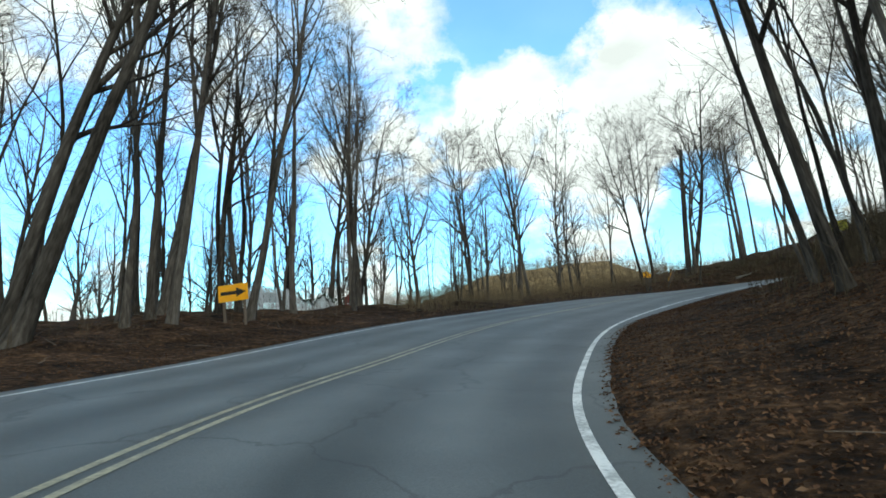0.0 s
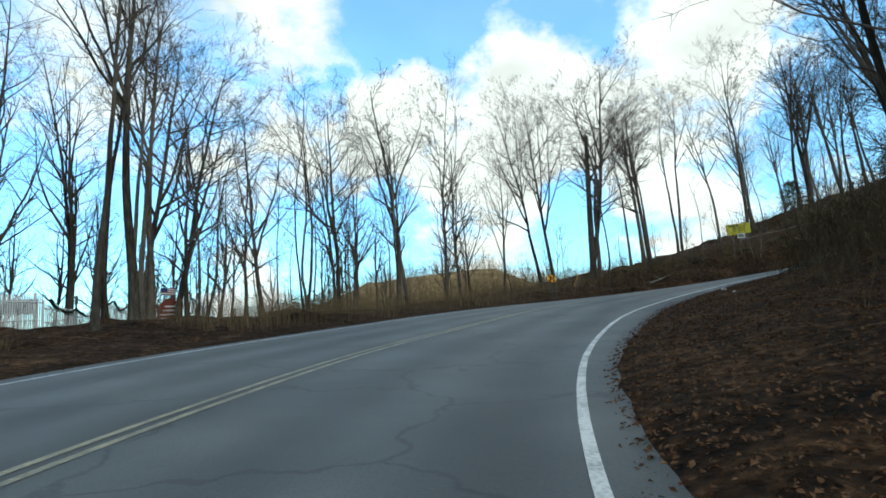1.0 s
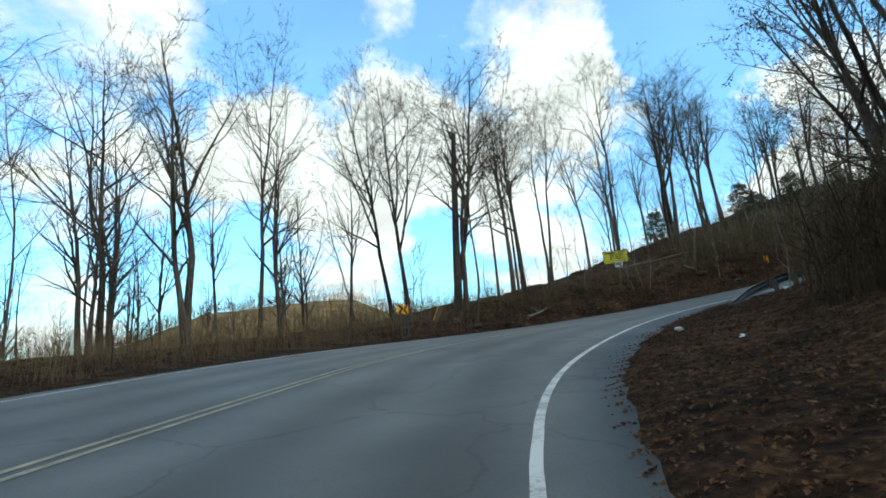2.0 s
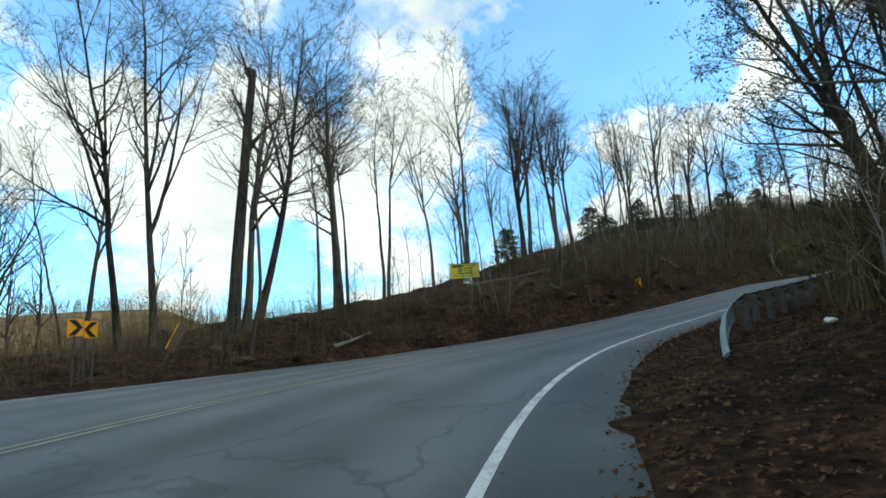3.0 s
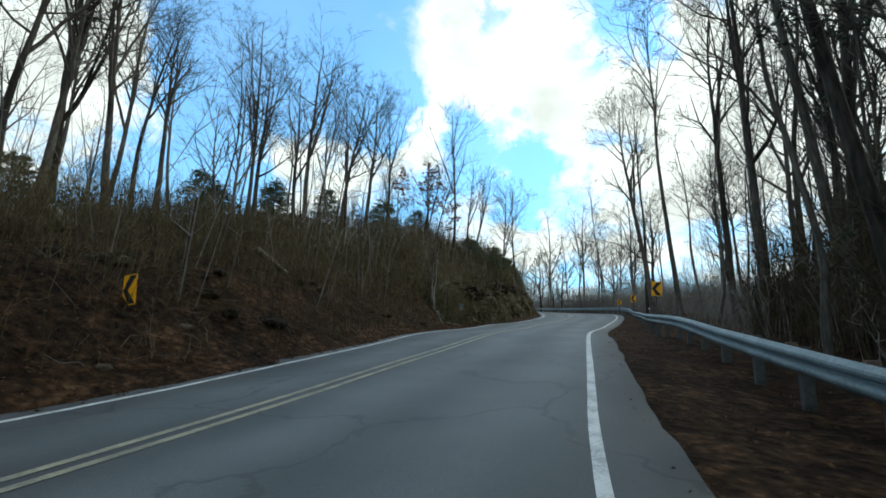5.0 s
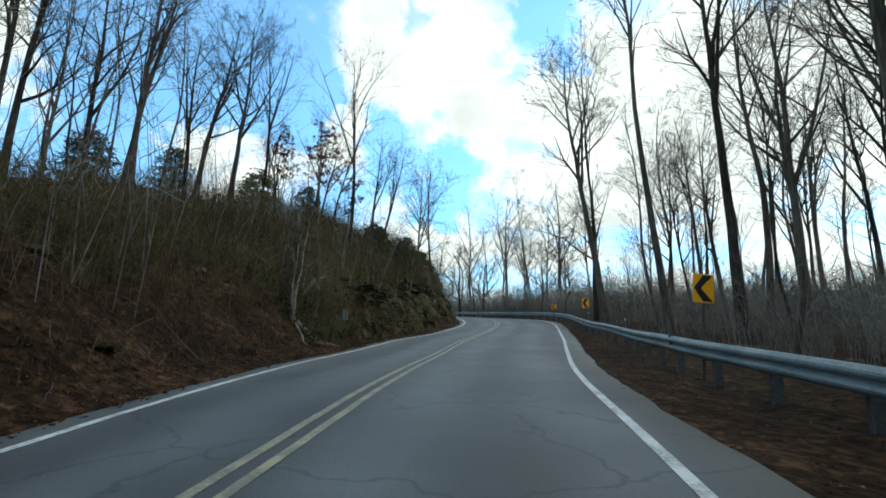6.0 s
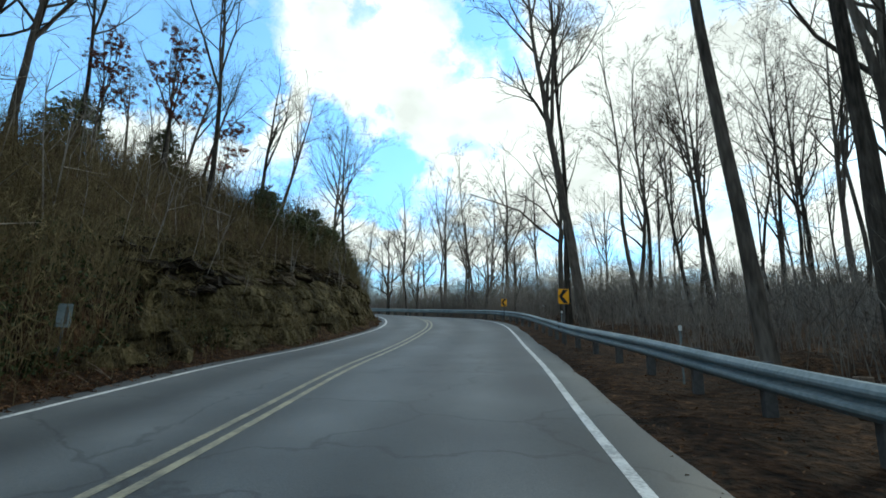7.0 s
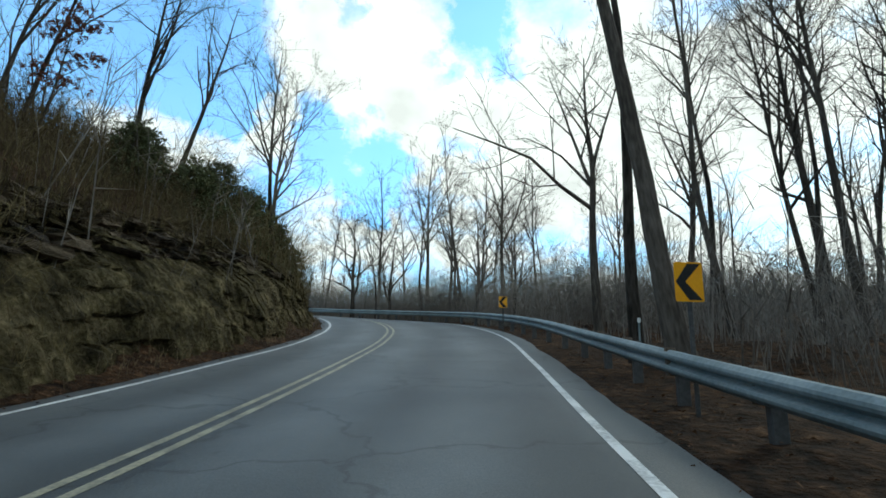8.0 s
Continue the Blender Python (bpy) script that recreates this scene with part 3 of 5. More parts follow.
def leaf_quads(r, tips, count, length, width, droop=0.3):
    """Loose leaves round the given points, two triangles each."""
    tips = np.repeat(np.asarray(tips), count, axis=0) + r.normal(0, 0.05, (len(tips) * count, 3))
    a = r.normal(0, 1, tips.shape)
    a[:, 2] = a[:, 2] * 0.6 - droop
    a /= np.linalg.norm(a, axis=1, keepdims=True)
    b = np.cross(a, r.normal(0, 1, tips.shape))
    b /= np.linalg.norm(b, axis=1, keepdims=True)
    size = r.uniform(0.7, 1.25, (len(tips), 1))
    a, b = a * length * size, b * width * size * 0.5
    v = np.stack([tips, tips + a * 0.5 + b, tips + a, tips + a * 0.5 - b], 1)
    return v.reshape(-1, 3), np.arange(len(tips) * 4).reshape(-1, 4)


def grow_tree(seed, height=20.0, radius=0.22, clear=0.45, forks=9, spread=0.55, detail=4, wobble=0.035, fork_at=None, broken=False, kids=(5, 4, 4), leafy=0, limb=None, leaf="leaf_dark", reach=1.0):
    """A forest tree, leafless unless leafy. Returns its height and the meshes of the trunk with its limbs, of the fine branches, and of leaves."""
    r = np.random.RandomState(seed)
    wood, fine, tips = Tubes(), Tubes(), []
    trunk = grow_line(r, (0, 0, -0.6), (0, 0, 1), height * 0.93, 16, wobble, 0.06)
    trunk[:, :2] -= np.linspace(0, 1, 17)[:, None] * (trunk[-1, :2] - trunk[0, :2]) * 0.6
    f = np.linspace(0, 1, 17)
    rad = radius * (1 - (0.45 if broken else 0.88) * f ** 0.9) * (1 + 0.55 * np.exp(-f * 26))
    stems = [(trunk, rad, clear)]
    wood.add(trunk, rad, 9)
    if fork_at:
        for share, aside in ((fork_at, 0.42), (fork_at + 0.1, 0.36)):
            k = int(share * 16)
            side = unit(np.r_[r.normal(0, 1, 2), 0])
            second = grow_line(r, trunk[k], unit(side * aside + np.array([0, 0, 1])), height * (0.93 - share * 0.93) * 0.92, 10, wobble * 1.4, 0.08)
            r2 = rad[k] * 0.76 * (1 - 0.88 * np.linspace(0, 1, 11))
            wood.add(second, r2, 7)
            stems.append((second, r2, 0.15))

    def branch(start, way, length, rad0, level):
        n = max(2, 5 - level)
        pts = grow_line(r, start, way, length, n, 0.10 + 0.035 * level, 0.075 if level < 3 else 0.03)
        rr = rad0 * (1 - 0.8 * np.linspace(0, 1, n + 1))
        if level >= detail:
            fine.spike(pts[0], pts[-1], max(rr[0], 0.008))
        else:
            (wood if level <= 1 else fine).add(pts, np.maximum(rr, 0.0065), {1: 5}.get(level, 3))
        if level >= detail:
            tips.append(pts[-1])
            return
        for _ in range(kids[level - 1]):
            u = r.uniform(0.25, 1.0)
            i = min(int(u * n), n - 1)
            at = pts[i] + (pts[i + 1] - pts[i]) * (u * n - i)
            d = unit(pts[i + 1] - pts[i])
            side = unit(np.cross(d, r.normal(0, 1, 3)))
            branch(at, unit(d * 0.8 + side * r.uniform(0.4, 0.95)), length * r.uniform(0.36, 0.62) * (1.1 - 0.3 * u), max(rr[i] * 0.55, 0.0075), level + 1)

    for pts, rr, low in stems:
        n = len(pts) - 1
        count = forks if pts is trunk else max(4, forks - 6)
        for k in range(count):
            u = low + (0.99 - low) * ((k + r.uniform(0, 0.9)) / count)
            i = min(int(u * n), n - 1)
            at = pts[i] + (pts[i + 1] - pts[i]) * (u * n - i)
            a = r.uniform(0, 6.283)
            way = np.array([math.cos(a) * spread, math.sin(a) * spread, r.uniform(0.5, 1.0)])
            branch(at, unit(way), reach * height * r.uniform(0.18, 0.34) * (1.15 - 0.62 * u), max(rr[i] * 0.62, 0.02), 1)
    if limb:
        branch(trunk[7], unit(np.array(limb)), height * 0.5, rad[7] * 0.7, 1)
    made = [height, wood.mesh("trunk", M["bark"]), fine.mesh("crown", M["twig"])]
    if leafy:
        v, q = leaf_quads(r, tips, leafy, 0.13, 0.06)
        me = bpy.data.meshes.new("leaves")
        me.from_pydata(v.tolist(), [], q.tolist())
        me.materials.append(M[leaf])
        made.append(me)
    return made


KINDS = {
    "oak_a": grow_tree(1, 21, 0.25, 0.42, 10, 0.60, 4, fork_at=0.40),
    "oak_b": grow_tree(2, 19, 0.22, 0.36, 12, 0.75, 4, fork_at=0.48, reach=1.1),
    "oak_c": grow_tree(3, 22, 0.26, 0.50, 10, 0.52, 4, fork_at=0.5),
    "tall_a": grow_tree(4, 22, 0.17, 0.55, 9, 0.42, 4, fork_at=0.66),
    "tall_b": grow_tree(5, 20, 0.15, 0.50, 9, 0.45, 4, wobble=0.05),
    "slim_a": grow_tree(6, 15, 0.085, 0.40, 9, 0.45, 3, wobble=0.06),
    "slim_b": grow_tree(7, 13, 0.07, 0.35, 9, 0.5, 3, wobble=0.07),
    "far_a": grow_tree(8, 19, 0.20, 0.40, 10, 0.6, 3, fork_at=0.42, kids=(6, 5, 3)),
    "far_b": grow_tree(9, 20, 0.18, 0.45, 10, 0.5, 3, fork_at=0.45, kids=(6, 5, 3)),
    "sapling": grow_tree(10, 6, 0.035, 0.2, 8, 0.5, 2, wobble=0.08),
    "snag": grow_tree(11, 16, 0.30, 0.62, 3, 0.4, 2, wobble=0.02, broken=True),
    "crook": grow_tree(13, 18, 0.30, 0.4, 9, 0.8, 4, wobble=0.06, fork_at=0.5, limb=(-1.0, 0.35, 0.45)),
    "leafy": grow_tree(14, 13, 0.14, 0.25, 10, 0.8, 3, wobble=0.05, leafy=9),
    "ever": grow_tree(24, 14, 0.16, 0.30, 13, 0.95, 4, wobble=0.06, leafy=1, reach=0.95),
    "broad_a": grow_tree(31, 20, 0.23, 0.36, 11, 0.85, 4, fork_at=0.36, kids=(6, 5, 4), reach=1.3),
    "broad_b": grow_tree(34, 19, 0.21, 0.34, 12, 0.95, 4, wobble=0.05, fork_at=0.42, kids=(6, 5, 4), reach=1.25),
    "twisty": grow_tree(33, 18, 0.20, 0.45, 8, 0.5, 4, wobble=0.075, fork_at=0.40, reach=0.9),
    "far_low": grow_tree(41, 13, 0.15, 0.22, 12, 0.7, 2, wobble=0.05, fork_at=0.35, kids=(7, 1, 1)),
    "gnarled": grow_tree(35, 13, 0.24, 0.22, 10, 1.15, 4, wobble=0.09, fork_at=0.28, kids=(6, 5, 4), reach=1.5),
    "brown_oak": grow_tree(15, 10, 0.12, 0.3, 10, 0.8, 3, wobble=0.05, leafy=32, leaf="leaf_brown"),
}


def tree(kind, x, y, tall=20.0, thick=1.0, lean=(0, 0), turn=0.0, label="bare grey-barked deciduous tree in leaf litter", group="woodland trees", deep=0.0):
    """A tree of one of the kinds, tall metres high. lean: metres aside for each metre up. deep: metres that its foot lies lower."""
    base = new("tree")
    tagged(base, label, "tree", group)
    for name, me in zip(("trunk", "crown", "leaves"), KINDS[kind][1:]):
        o = new(name, me)
        o.parent = base
    size = tall / KINDS[kind][0]
    tilt = Vector((0, 0, 1)).rotation_difference(Vector((lean[0], lean[1], 1))).to_matrix().to_4x4()
    base.matrix_world = Matrix.Translation((x, y, float(terrain(x, y)[0]) - deep)) @ tilt @ pose(0, 0, 0, 0, 0, turn) @ Matrix.Diagonal((size * thick, size * thick, size, 1))
    return base


def scatter(count, box, kinds, seed, keep, gap=2.0, size=(0.8, 1.15), joined="", mat="bark"):
    """Trees at random over a part of the plan, as trees of their own, or joined into one mesh of far woods."""
    r = np.random.RandomState(seed)
    placed, v, f, n = [], [], [], 0
    for _ in range(count * 12):
        if len(placed) >= count:
            break
        x, y = r.uniform(box[0], box[1]), r.uniform(box[2], box[3])
        if any((x - a) ** 2 + (y - b) ** 2 < gap * gap for a, b in placed):
            continue
        i, l = along(x, y)
        if not keep(float(S[i[0]]), float(l[0])):
            continue
        placed.append((x, y))
        k = kinds[r.randint(len(kinds))]
        tall, thick, lean, turn = KINDS[k][0] * r.uniform(*size), r.uniform(0.85, 1.2), r.normal(0, 0.045, 2), r.uniform(0, 360)
        if not joined:
            tree(k, x, y, tall, thick, tuple(lean), turn)
            continue
        g = tall / KINDS[k][0]
        c, q = math.cos(turn), math.sin(turn)
        for me in KINDS[k][1:3]:
            p = np.empty(len(me.vertices) * 3)
            me.vertices.foreach_get("co", p)
            p = p.reshape(-1, 3) * g
            p = np.stack([c * p[:, 0] - q * p[:, 1] + lean[0] * p[:, 2] + x, q * p[:, 0] + c * p[:, 1] + lean[1] * p[:, 2] + y, p[:, 2] + float(terrain(x, y)[0])], 1)
            v.append(p)
            f += [tuple(a + n for a in face.vertices) for face in me.polygons]
            n += len(p)
    if joined:
        me = bpy.data.meshes.new(joined)
        me.from_pydata(np.vstack(v).tolist(), [], f)
        me.materials.append(M[mat])
        tagged(new(joined, me), "leafless grey woods standing behind the roadside trees", "woods", kind="stuff")
    return placed


tree("oak_c", -11.9, 14.5, 21.0, 1.15, (0.36, 0.0), 45, "dark leaning twin-trunked tree on the leafy bank")
tree("oak_b", -12.6, 14.9, 20.0, 1.05, (0.38, 0.0), 230, "dark leaning twin-trunked tree on the leafy bank")
tree("oak_c", -12.7, 23.7, 21.0, 0.95, (0.19, 0.0), 100, "dark forked tree behind the arrow sign")
tree("oak_c", -11.2, 20.0, 22.0, 0.66, (0.06, 0.00), 129)
tree("oak_a", -9.9, 19.0, 22.0, 0.70, (0.12, 0.00), 83)
tree("oak_b", -11.2, 26.0, 17.1, 1.00, (0.11, 0.00), 204)
tree("tall_a", -8.4, 22.5, 22.0, 1.10, (0.21, 0.00), 66, "pale grey leaning deciduous tree beside the arrow sign")
tree("tall_b", -9.9, 32.1, 14.2, 1.00, (0.07, 0.00), 118)
tree("broad_a", -12.8, 57.5, 27.5, 1.00, (0.14, 0.00), 90)
tree("broad_b", -8.6, 52.0, 22.2, 1.00, (0.19, 0.00), 298)
tree("slim_a", -6.0, 48.3, 8.0, 1.00, (0.08, 0.00), 249)
tree("slim_a", -3.7, 67.3, 10.4, 1.18, (0.08, 0.00), 348)
tree("broad_a", 3.0, 61.0, 22.4, 1.00, (-0.02, 0.00), 271)
tree("twisty", 7.7, 55.4, 21.5, 1.15, (0.01, 0.00), 358, "bare tree with a crooked forked trunk")
tree("broad_b", 11.9, 55.2, 20.0, 0.75, (0.06, -0.04), 212, "pale bare tree with a broad fine crown")
tree("broad_b", 20.3, 54.5, 19.0, 0.80, (-0.13, 0.09), 30)
tree("broad_a", 21.8, 55.3, 20.0, 0.82, (-0.04, 0.03), 9)
tree("broad_b", 24.9, 52.6, 16.0, 1.15, (0.06, -0.02), 140, "bare tree with upswept limbs beside a broken trunk")
tree("snag", 24.2, 52.4, 14.2, 1.15, (0.04, -0.04), 239, "tall broken-topped dead tree trunk on the bank")
tree("oak_b", 32.0, 67.5, 27.4, 1.09, (0.13, -0.09), 335)
tree("tall_a", 37.3, 67.8, 19.8, 1.18, (-0.01, 0.01), 85)
tree("oak_b", 35.9, 63.0, 19.2, 1.18, (0.01, -0.01), 258)
tree("tall_b", 41.5, 64.6, 19.1, 1.18, (0.02, -0.01), 264)
tree("broad_a", 61.9, 65.4, 23.0, 1.18, (-0.00, 0.00), 318, "bare tree with a wide upswept crown on the ridge")
tree("oak_c", 68.0, 62.8, 17.5, 1.18, (-0.01, 0.03), 62)
tree("tall_a", 42.9, 72.1, 23.0, 1.05, (-0.02, 0.03), 113)
tree("tall_a", 44.0, 67.2, 22.0, 1.18, (0.02, -0.05), 211)
tree("tall_a", 48.0, 61.0, 23.0, 1.18, (0.01, -0.02), 32)
tree("slim_a", 52.4, 63.4, 10.8, 1.18, (-0.03, 0.06), 101)
tree("oak_b", 65.7, 53.9, 14.0, 1.18, (-0.02, 0.04), 65)
tree("far_a", 67.7, 52.2, 13.5, 1.18, (-0.01, 0.05), 105)
tree("far_b", 67.9, 51.0, 12.6, 1.18, (0.03, -0.13), 305)
tree("far_a", 72.0, 50.1, 11.4, 1.18, (-0.01, 0.04), 22)
tree("far_b", 84.7, 50.7, 9.2, 1.18, (-0.01, 0.03), 69)
tree("far_b", 82.7, 46.2, 10.0, 1.18, (0.00, -0.01), 310)
tree("far_a", 89.3, 43.2, 11.6, 1.18, (0.01, -0.04), 56)
tree("far_b", 92.7, 37.9, 13.2, 1.18, (-0.02, 0.07), 246)
tree("far_a", 64.8, 56.3, 9.6, 1.18, (-0.01, 0.06), 323)
tree("tall_b", 63.2, 63.8, 10.1, 1.18, (-0.02, 0.07), 87)
tree("oak_b", 80.1, 53.7, 15.0, 1.21, (-0.01, -0.09), 68)
tree("oak_a", 79.7, 51.2, 15.0, 1.17, (-0.00, -0.01), 236)
tree("far_a", 87.4, 47.2, 9.3, 1.18, (-0.01, -0.17), 77)
tree("far_b", 87.3, 46.1, 10.1, 1.18, (-0.01, -0.17), 162)
tree("far_a", 93.1, 43.1, 11.4, 1.18, (-0.02, -0.23), 214)
tree("oak_b", 8.6, 11.4, 19.0, 0.72, (-0.22, 0.0), 61, "grey tree leaning over the road from the bank")
tree("tall_a", 9.2, 13.1, 19.0, 0.70, (-0.20, 0.0), 288, "dark tree leaning over the road from the bank")
tree("oak_a", 10.8, 10.6, 18.0, 0.60, (-0.18, 0.0), 150, "dark tree leaning over the road from the bank")
for kind, x, y, tall, aside in (("slim_a", 11.8, 14.4, 15, -0.15), ("tall_b", 13.4, 16.6, 17, -0.14), ("slim_a", 13.2, 12.4, 14, -0.12), ("slim_b", 10.9, 15.6, 12, -0.14),
                                ("tall_b", 15.2, 19.8, 18, -0.13), ("slim_a", 14.6, 18.0, 14, -0.16)):
    tree(kind, x, y, tall, 0.9, (aside, 0.04), x * 77, "slender dark tree leaning over the road from the bank")
tree("crook", 86.4, 25.3, 13.5, 0.90, (0.0, 0.0), -71, "old crooked tree with a long bare limb over the road")
tree("tall_a", 79.7, 27.4, 20.0, 1.05, (0.0, 0.01), 58, "straight dark tree trunk beside the chevron sign")
tree("oak_c", 78.4, 27.0, 20.0, 1.10, (0.01, 0.14), 32, "thick pale leaning tree beside the chevron sign")
tree("tall_b", 83.9, 21.8, 18.0, 1.10, (0.03, 0.14), 75)
tree("oak_b", 82.6, 19.8, 14.0, 0.75, (0.02, 0.15), 20)
tree("oak_c", 81.6, 19.6, 16.0, 0.85, (0.01, 0.06), 200)
tree("gnarled", 104.5, 26.5, 9.5, 1.1, (0.0, 0.0), 15, "dark spreading tree with crooked limbs behind the bend")
tree("gnarled", 111.0, 35.2, 10.0, 1.1, (0.0, 0.05), 130, "dark spreading tree with crooked limbs behind the bend")
tree("gnarled", 113.0, 32.0, 9.0, 1.0, (0.0, -0.05), 250, "dark spreading tree with crooked limbs behind the bend")
tree("twisty", 112.0, 29.4, 13.0, 1.0, (0.03, 0.05), 80, "slender forked tree behind the bend")
tree("gnarled", 101.4, 24.6, 8.5, 0.90, (0.0, 0.0), 20, "dark round-crowned tree behind the bend")
tree("ever", 40.2, 31.6, 15.0, 0.96, (-0.22, 0.20), 40, "dark evergreen broadleaf tree overhanging the road")
tree("ever", 36.2, 30.4, 13.0, 1.20, (-0.16, 0.16), 200, "dark evergreen broadleaf tree overhanging the road")
tree("ever", 33.0, 31.0, 14.0, 1.0, (-0.26, 0.12), 75, "dark evergreen broadleaf tree overhanging the road")
tree("ever", 30.4, 28.7, 12.5, 1.0, (-0.22, 0.12), 160, "dark evergreen broadleaf tree overhanging the road")
tree("oak_b", 29.4, 29.4, 18.0, 0.8, (-0.2, 0.1), 10, "dark tree leaning over the road from the bank")
tree("tall_b", 27.4, 27.8, 18.0, 1.0, (-0.18, 0.1), 200, "dark tree leaning over the road from the bank")
tree("tall_b", 24.9, 26.3, 17.0, 0.9, (-0.14, 0.12), 310, "dark tree leaning over the road from the bank")
tree("slim_a", 23.2, 25.2, 14.0, 1.0, (-0.15, 0.1), 140, "slender dark tree leaning over the road from the bank")
for s, d, tall in ((30, 11, 3.5), (33, 13, 4.5), (36, 10, 4.0), (39, 13, 5.0), (42, 9, 4.0), (44, 12, 5.0), (47, 9, 4.5), (50, 11, 5.0), (53, 8.5, 4.0), (56, 10, 4.5)):
    tree("leafy", *beside(s, d, 1), tall, 1.2, (-0.1, 0.1), s * 61, "dark evergreen shrub on the bank")
tree("leafy", 43.0, 31.0, 10.0, 1.00, (-0.12, 0.12), 100, "dark evergreen shrub on the bank")
tree("leafy", 33.6, 29.6, 7.0, 0.90, (-0.10, 0.08), 10, "dark evergreen shrub on the bank")
tree("leafy", 46.5, 30.0, 8.0, 0.90, (-0.1, 0.1), 310, "dark evergreen shrub on the bank")
tree("tall_a", 34.6, 30.6, 19.0, 0.96, (-0.14, 0.20), 22, "thick dark tree leaning over the road from the bank")
tree("tall_b", 38.6, 31.0, 19.0, 1.15, (-0.16, 0.18), 110, "dark tree leaning over the road from the bank")
tree("oak_b", 100.4, 39.6, 16.0, 1.06, (0.00, 0.03), 66)
tree("oak_c", 90.6, 52.0, 8.4, 1.18, (0.01, 0.08), 249)
tree("oak_b", 29.2, 51.8, 15.7, 1.18, (0.01, 0.00), 243)
tree("tall_a", 42.9, 30.7, 19.0, 1.05, (-0.01, 0.02), 95)
tree("tall_a", 44.8, 30.8, 21.0, 1.05, (-0.04, 0.15), 226, "thick dark leaning tree behind the guardrail")
tree("oak_b", 55.4, 28.4, 20.0, 0.90, (-0.02, 0.08), 347)
tree("tall_b", 53.3, 28.1, 18.0, 0.94, (-0.00, 0.00), 75)
tree("tall_a", 49.2, 29.1, 20.0, 1.05, (-0.03, 0.14), 168)
tree("tall_a", 66.4, 28.4, 22.0, 0.98, (0.01, 0.08), 204, "pale grey leaning tree behind the guardrail")
tree("oak_c", 66.4, 25.6, 22.0, 0.93, (0.00, 0.02), 12)
tree("tall_b", 68.3, 23.7, 20.0, 1.21, (-0.00, -0.07), 236)
tree("oak_a", 70.6, 20.3, 20.0, 1.08, (0.00, 0.03), 171)
tree("tall_b", 74.2, 15.5, 18.0, 0.98, (-0.00, -0.02), 45)
tree("oak_b", 86.5, 15.8, 16.5, 1.18, (0.00, 0.02), 139)
tree("tall_b", 88.0, 12.0, 18.4, 0.96, (-0.01, -0.12), 29)
tree("tall_a", 86.0, 12.2, 20.0, 1.07, (-0.01, -0.07), 332)
tree("oak_b", 94.5, 17.0, 16.7, 1.13, (-0.01, -0.11), 235)
tree("far_a", 136.2, 29.5, 15.6, 1.18, (0.01, 0.09), 117)
tree("oak_b", 111.5, 27.2, 13.0, 1.18, (0.00, 0.05), 322)
tree("oak_a", 115.6, 25.4, 13.5, 1.06, (0.01, 0.10), 50)
tree("oak_b", 107.1, 23.4, 9.6, 1.18, (-0.01, -0.06), 238)

scatter(30, (-42, 8, -4, 75), ["far_a", "far_b", "slim_a", "tall_b"], 31, lambda s, l: -40 < l < -15 and s < 30, 2.4)
scatter(22, (-30, 2, 4, 45), ["slim_a", "tall_b", "far_b"], 47, lambda s, l: -24 < l < -15 and 2 < s < 32, 1.6)
scatter(20, (6, 34, -4, 26), ["tall_b", "slim_a", "far_a"], 48, lambda s, l: 7 < l < 16 and 2 < s < 34, 1.5)
scatter(26, (-48, 24, 10, 100), ["slim_a", "slim_b", "far_a"], 36, lambda s, l: -62 < l < -26 and 5 < s < 50, 2.6, joined="far_woods")
scatter(10, (-2, 30, 38, 66), ["slim_a", "slim_b", "sapling"], 46, lambda s, l: -30 < l < -14 and 24 < s < 50, 2.0)
scatter(26, (4, 45, -14, 29), ["tall_b", "slim_a", "far_b", "far_a"], 32, lambda s, l: 8 < l < 22 and s < 44, 1.9)
scatter(24, (10, 50, 0, 34), ["slim_a", "slim_b", "far_b"], 37, lambda s, l: 9 < l < 28 and 10 < s < 56, 1.8, joined="far_woods")
scatter(11, (34, 130, 46, 95), ["far_a", "far_b", "slim_a"], 33, lambda s, l: -32 < l < -16 and 62 < s < 100, 2.6)
scatter(22, (34, 130, 46, 95), ["far_a", "far_b", "slim_a", "slim_b"], 39, lambda s, l: -56 < l < -22 and s > 66, 2.6, joined="far_woods")
scatter(14, (60, 112, 36, 60), ["far_b", "slim_a", "slim_b", "slim_b"], 43, lambda s, l: -22 < l < -11 and s > 76, 2.0, (0.6, 0.9))
scatter(18, (34, 140, -10, 33), ["far_a", "far_b", "tall_b", "slim_b"], 34, lambda s, l: 9 < l < 26 and s > 54, 2.4)
scatter(42, (34, 150, -40, 30), ["far_a", "far_b", "slim_a", "slim_b"], 41, lambda s, l: 20 < l < 62 and s > 54, 2.2, joined="far_woods")
scatter(26, (40, 72, 8, 34), ["far_b", "slim_a", "tall_b", "far_a"], 62, lambda s, l: 6 < l < 20 and 54 < s < 73, 1.6)
scatter(70, (8, 62, -14, 32), ["far_low"], 63, lambda s, l: 11 < l < 40 and 8 < s < 66, 1.8, (0.8, 1.3), joined="far_woods")
scatter(20, (50, 86, 8, 31), ["far_a", "far_b", "slim_a"], 64, lambda s, l: 9 < l < 24 and 72 < s < 92, 2.0)
scatter(16, (34, 120, 4, 33), ["slim_a", "slim_b", "sapling"], 35, lambda s, l: 5 < l < 20 and s > 58, 1.6)
scatter(14, (94, 150, -14, 40), ["far_a", "far_b", "slim_a"], 49, lambda s, l: 6 < l < 40 and s > 92, 2.0, (0.38, 0.6), joined="far_woods")
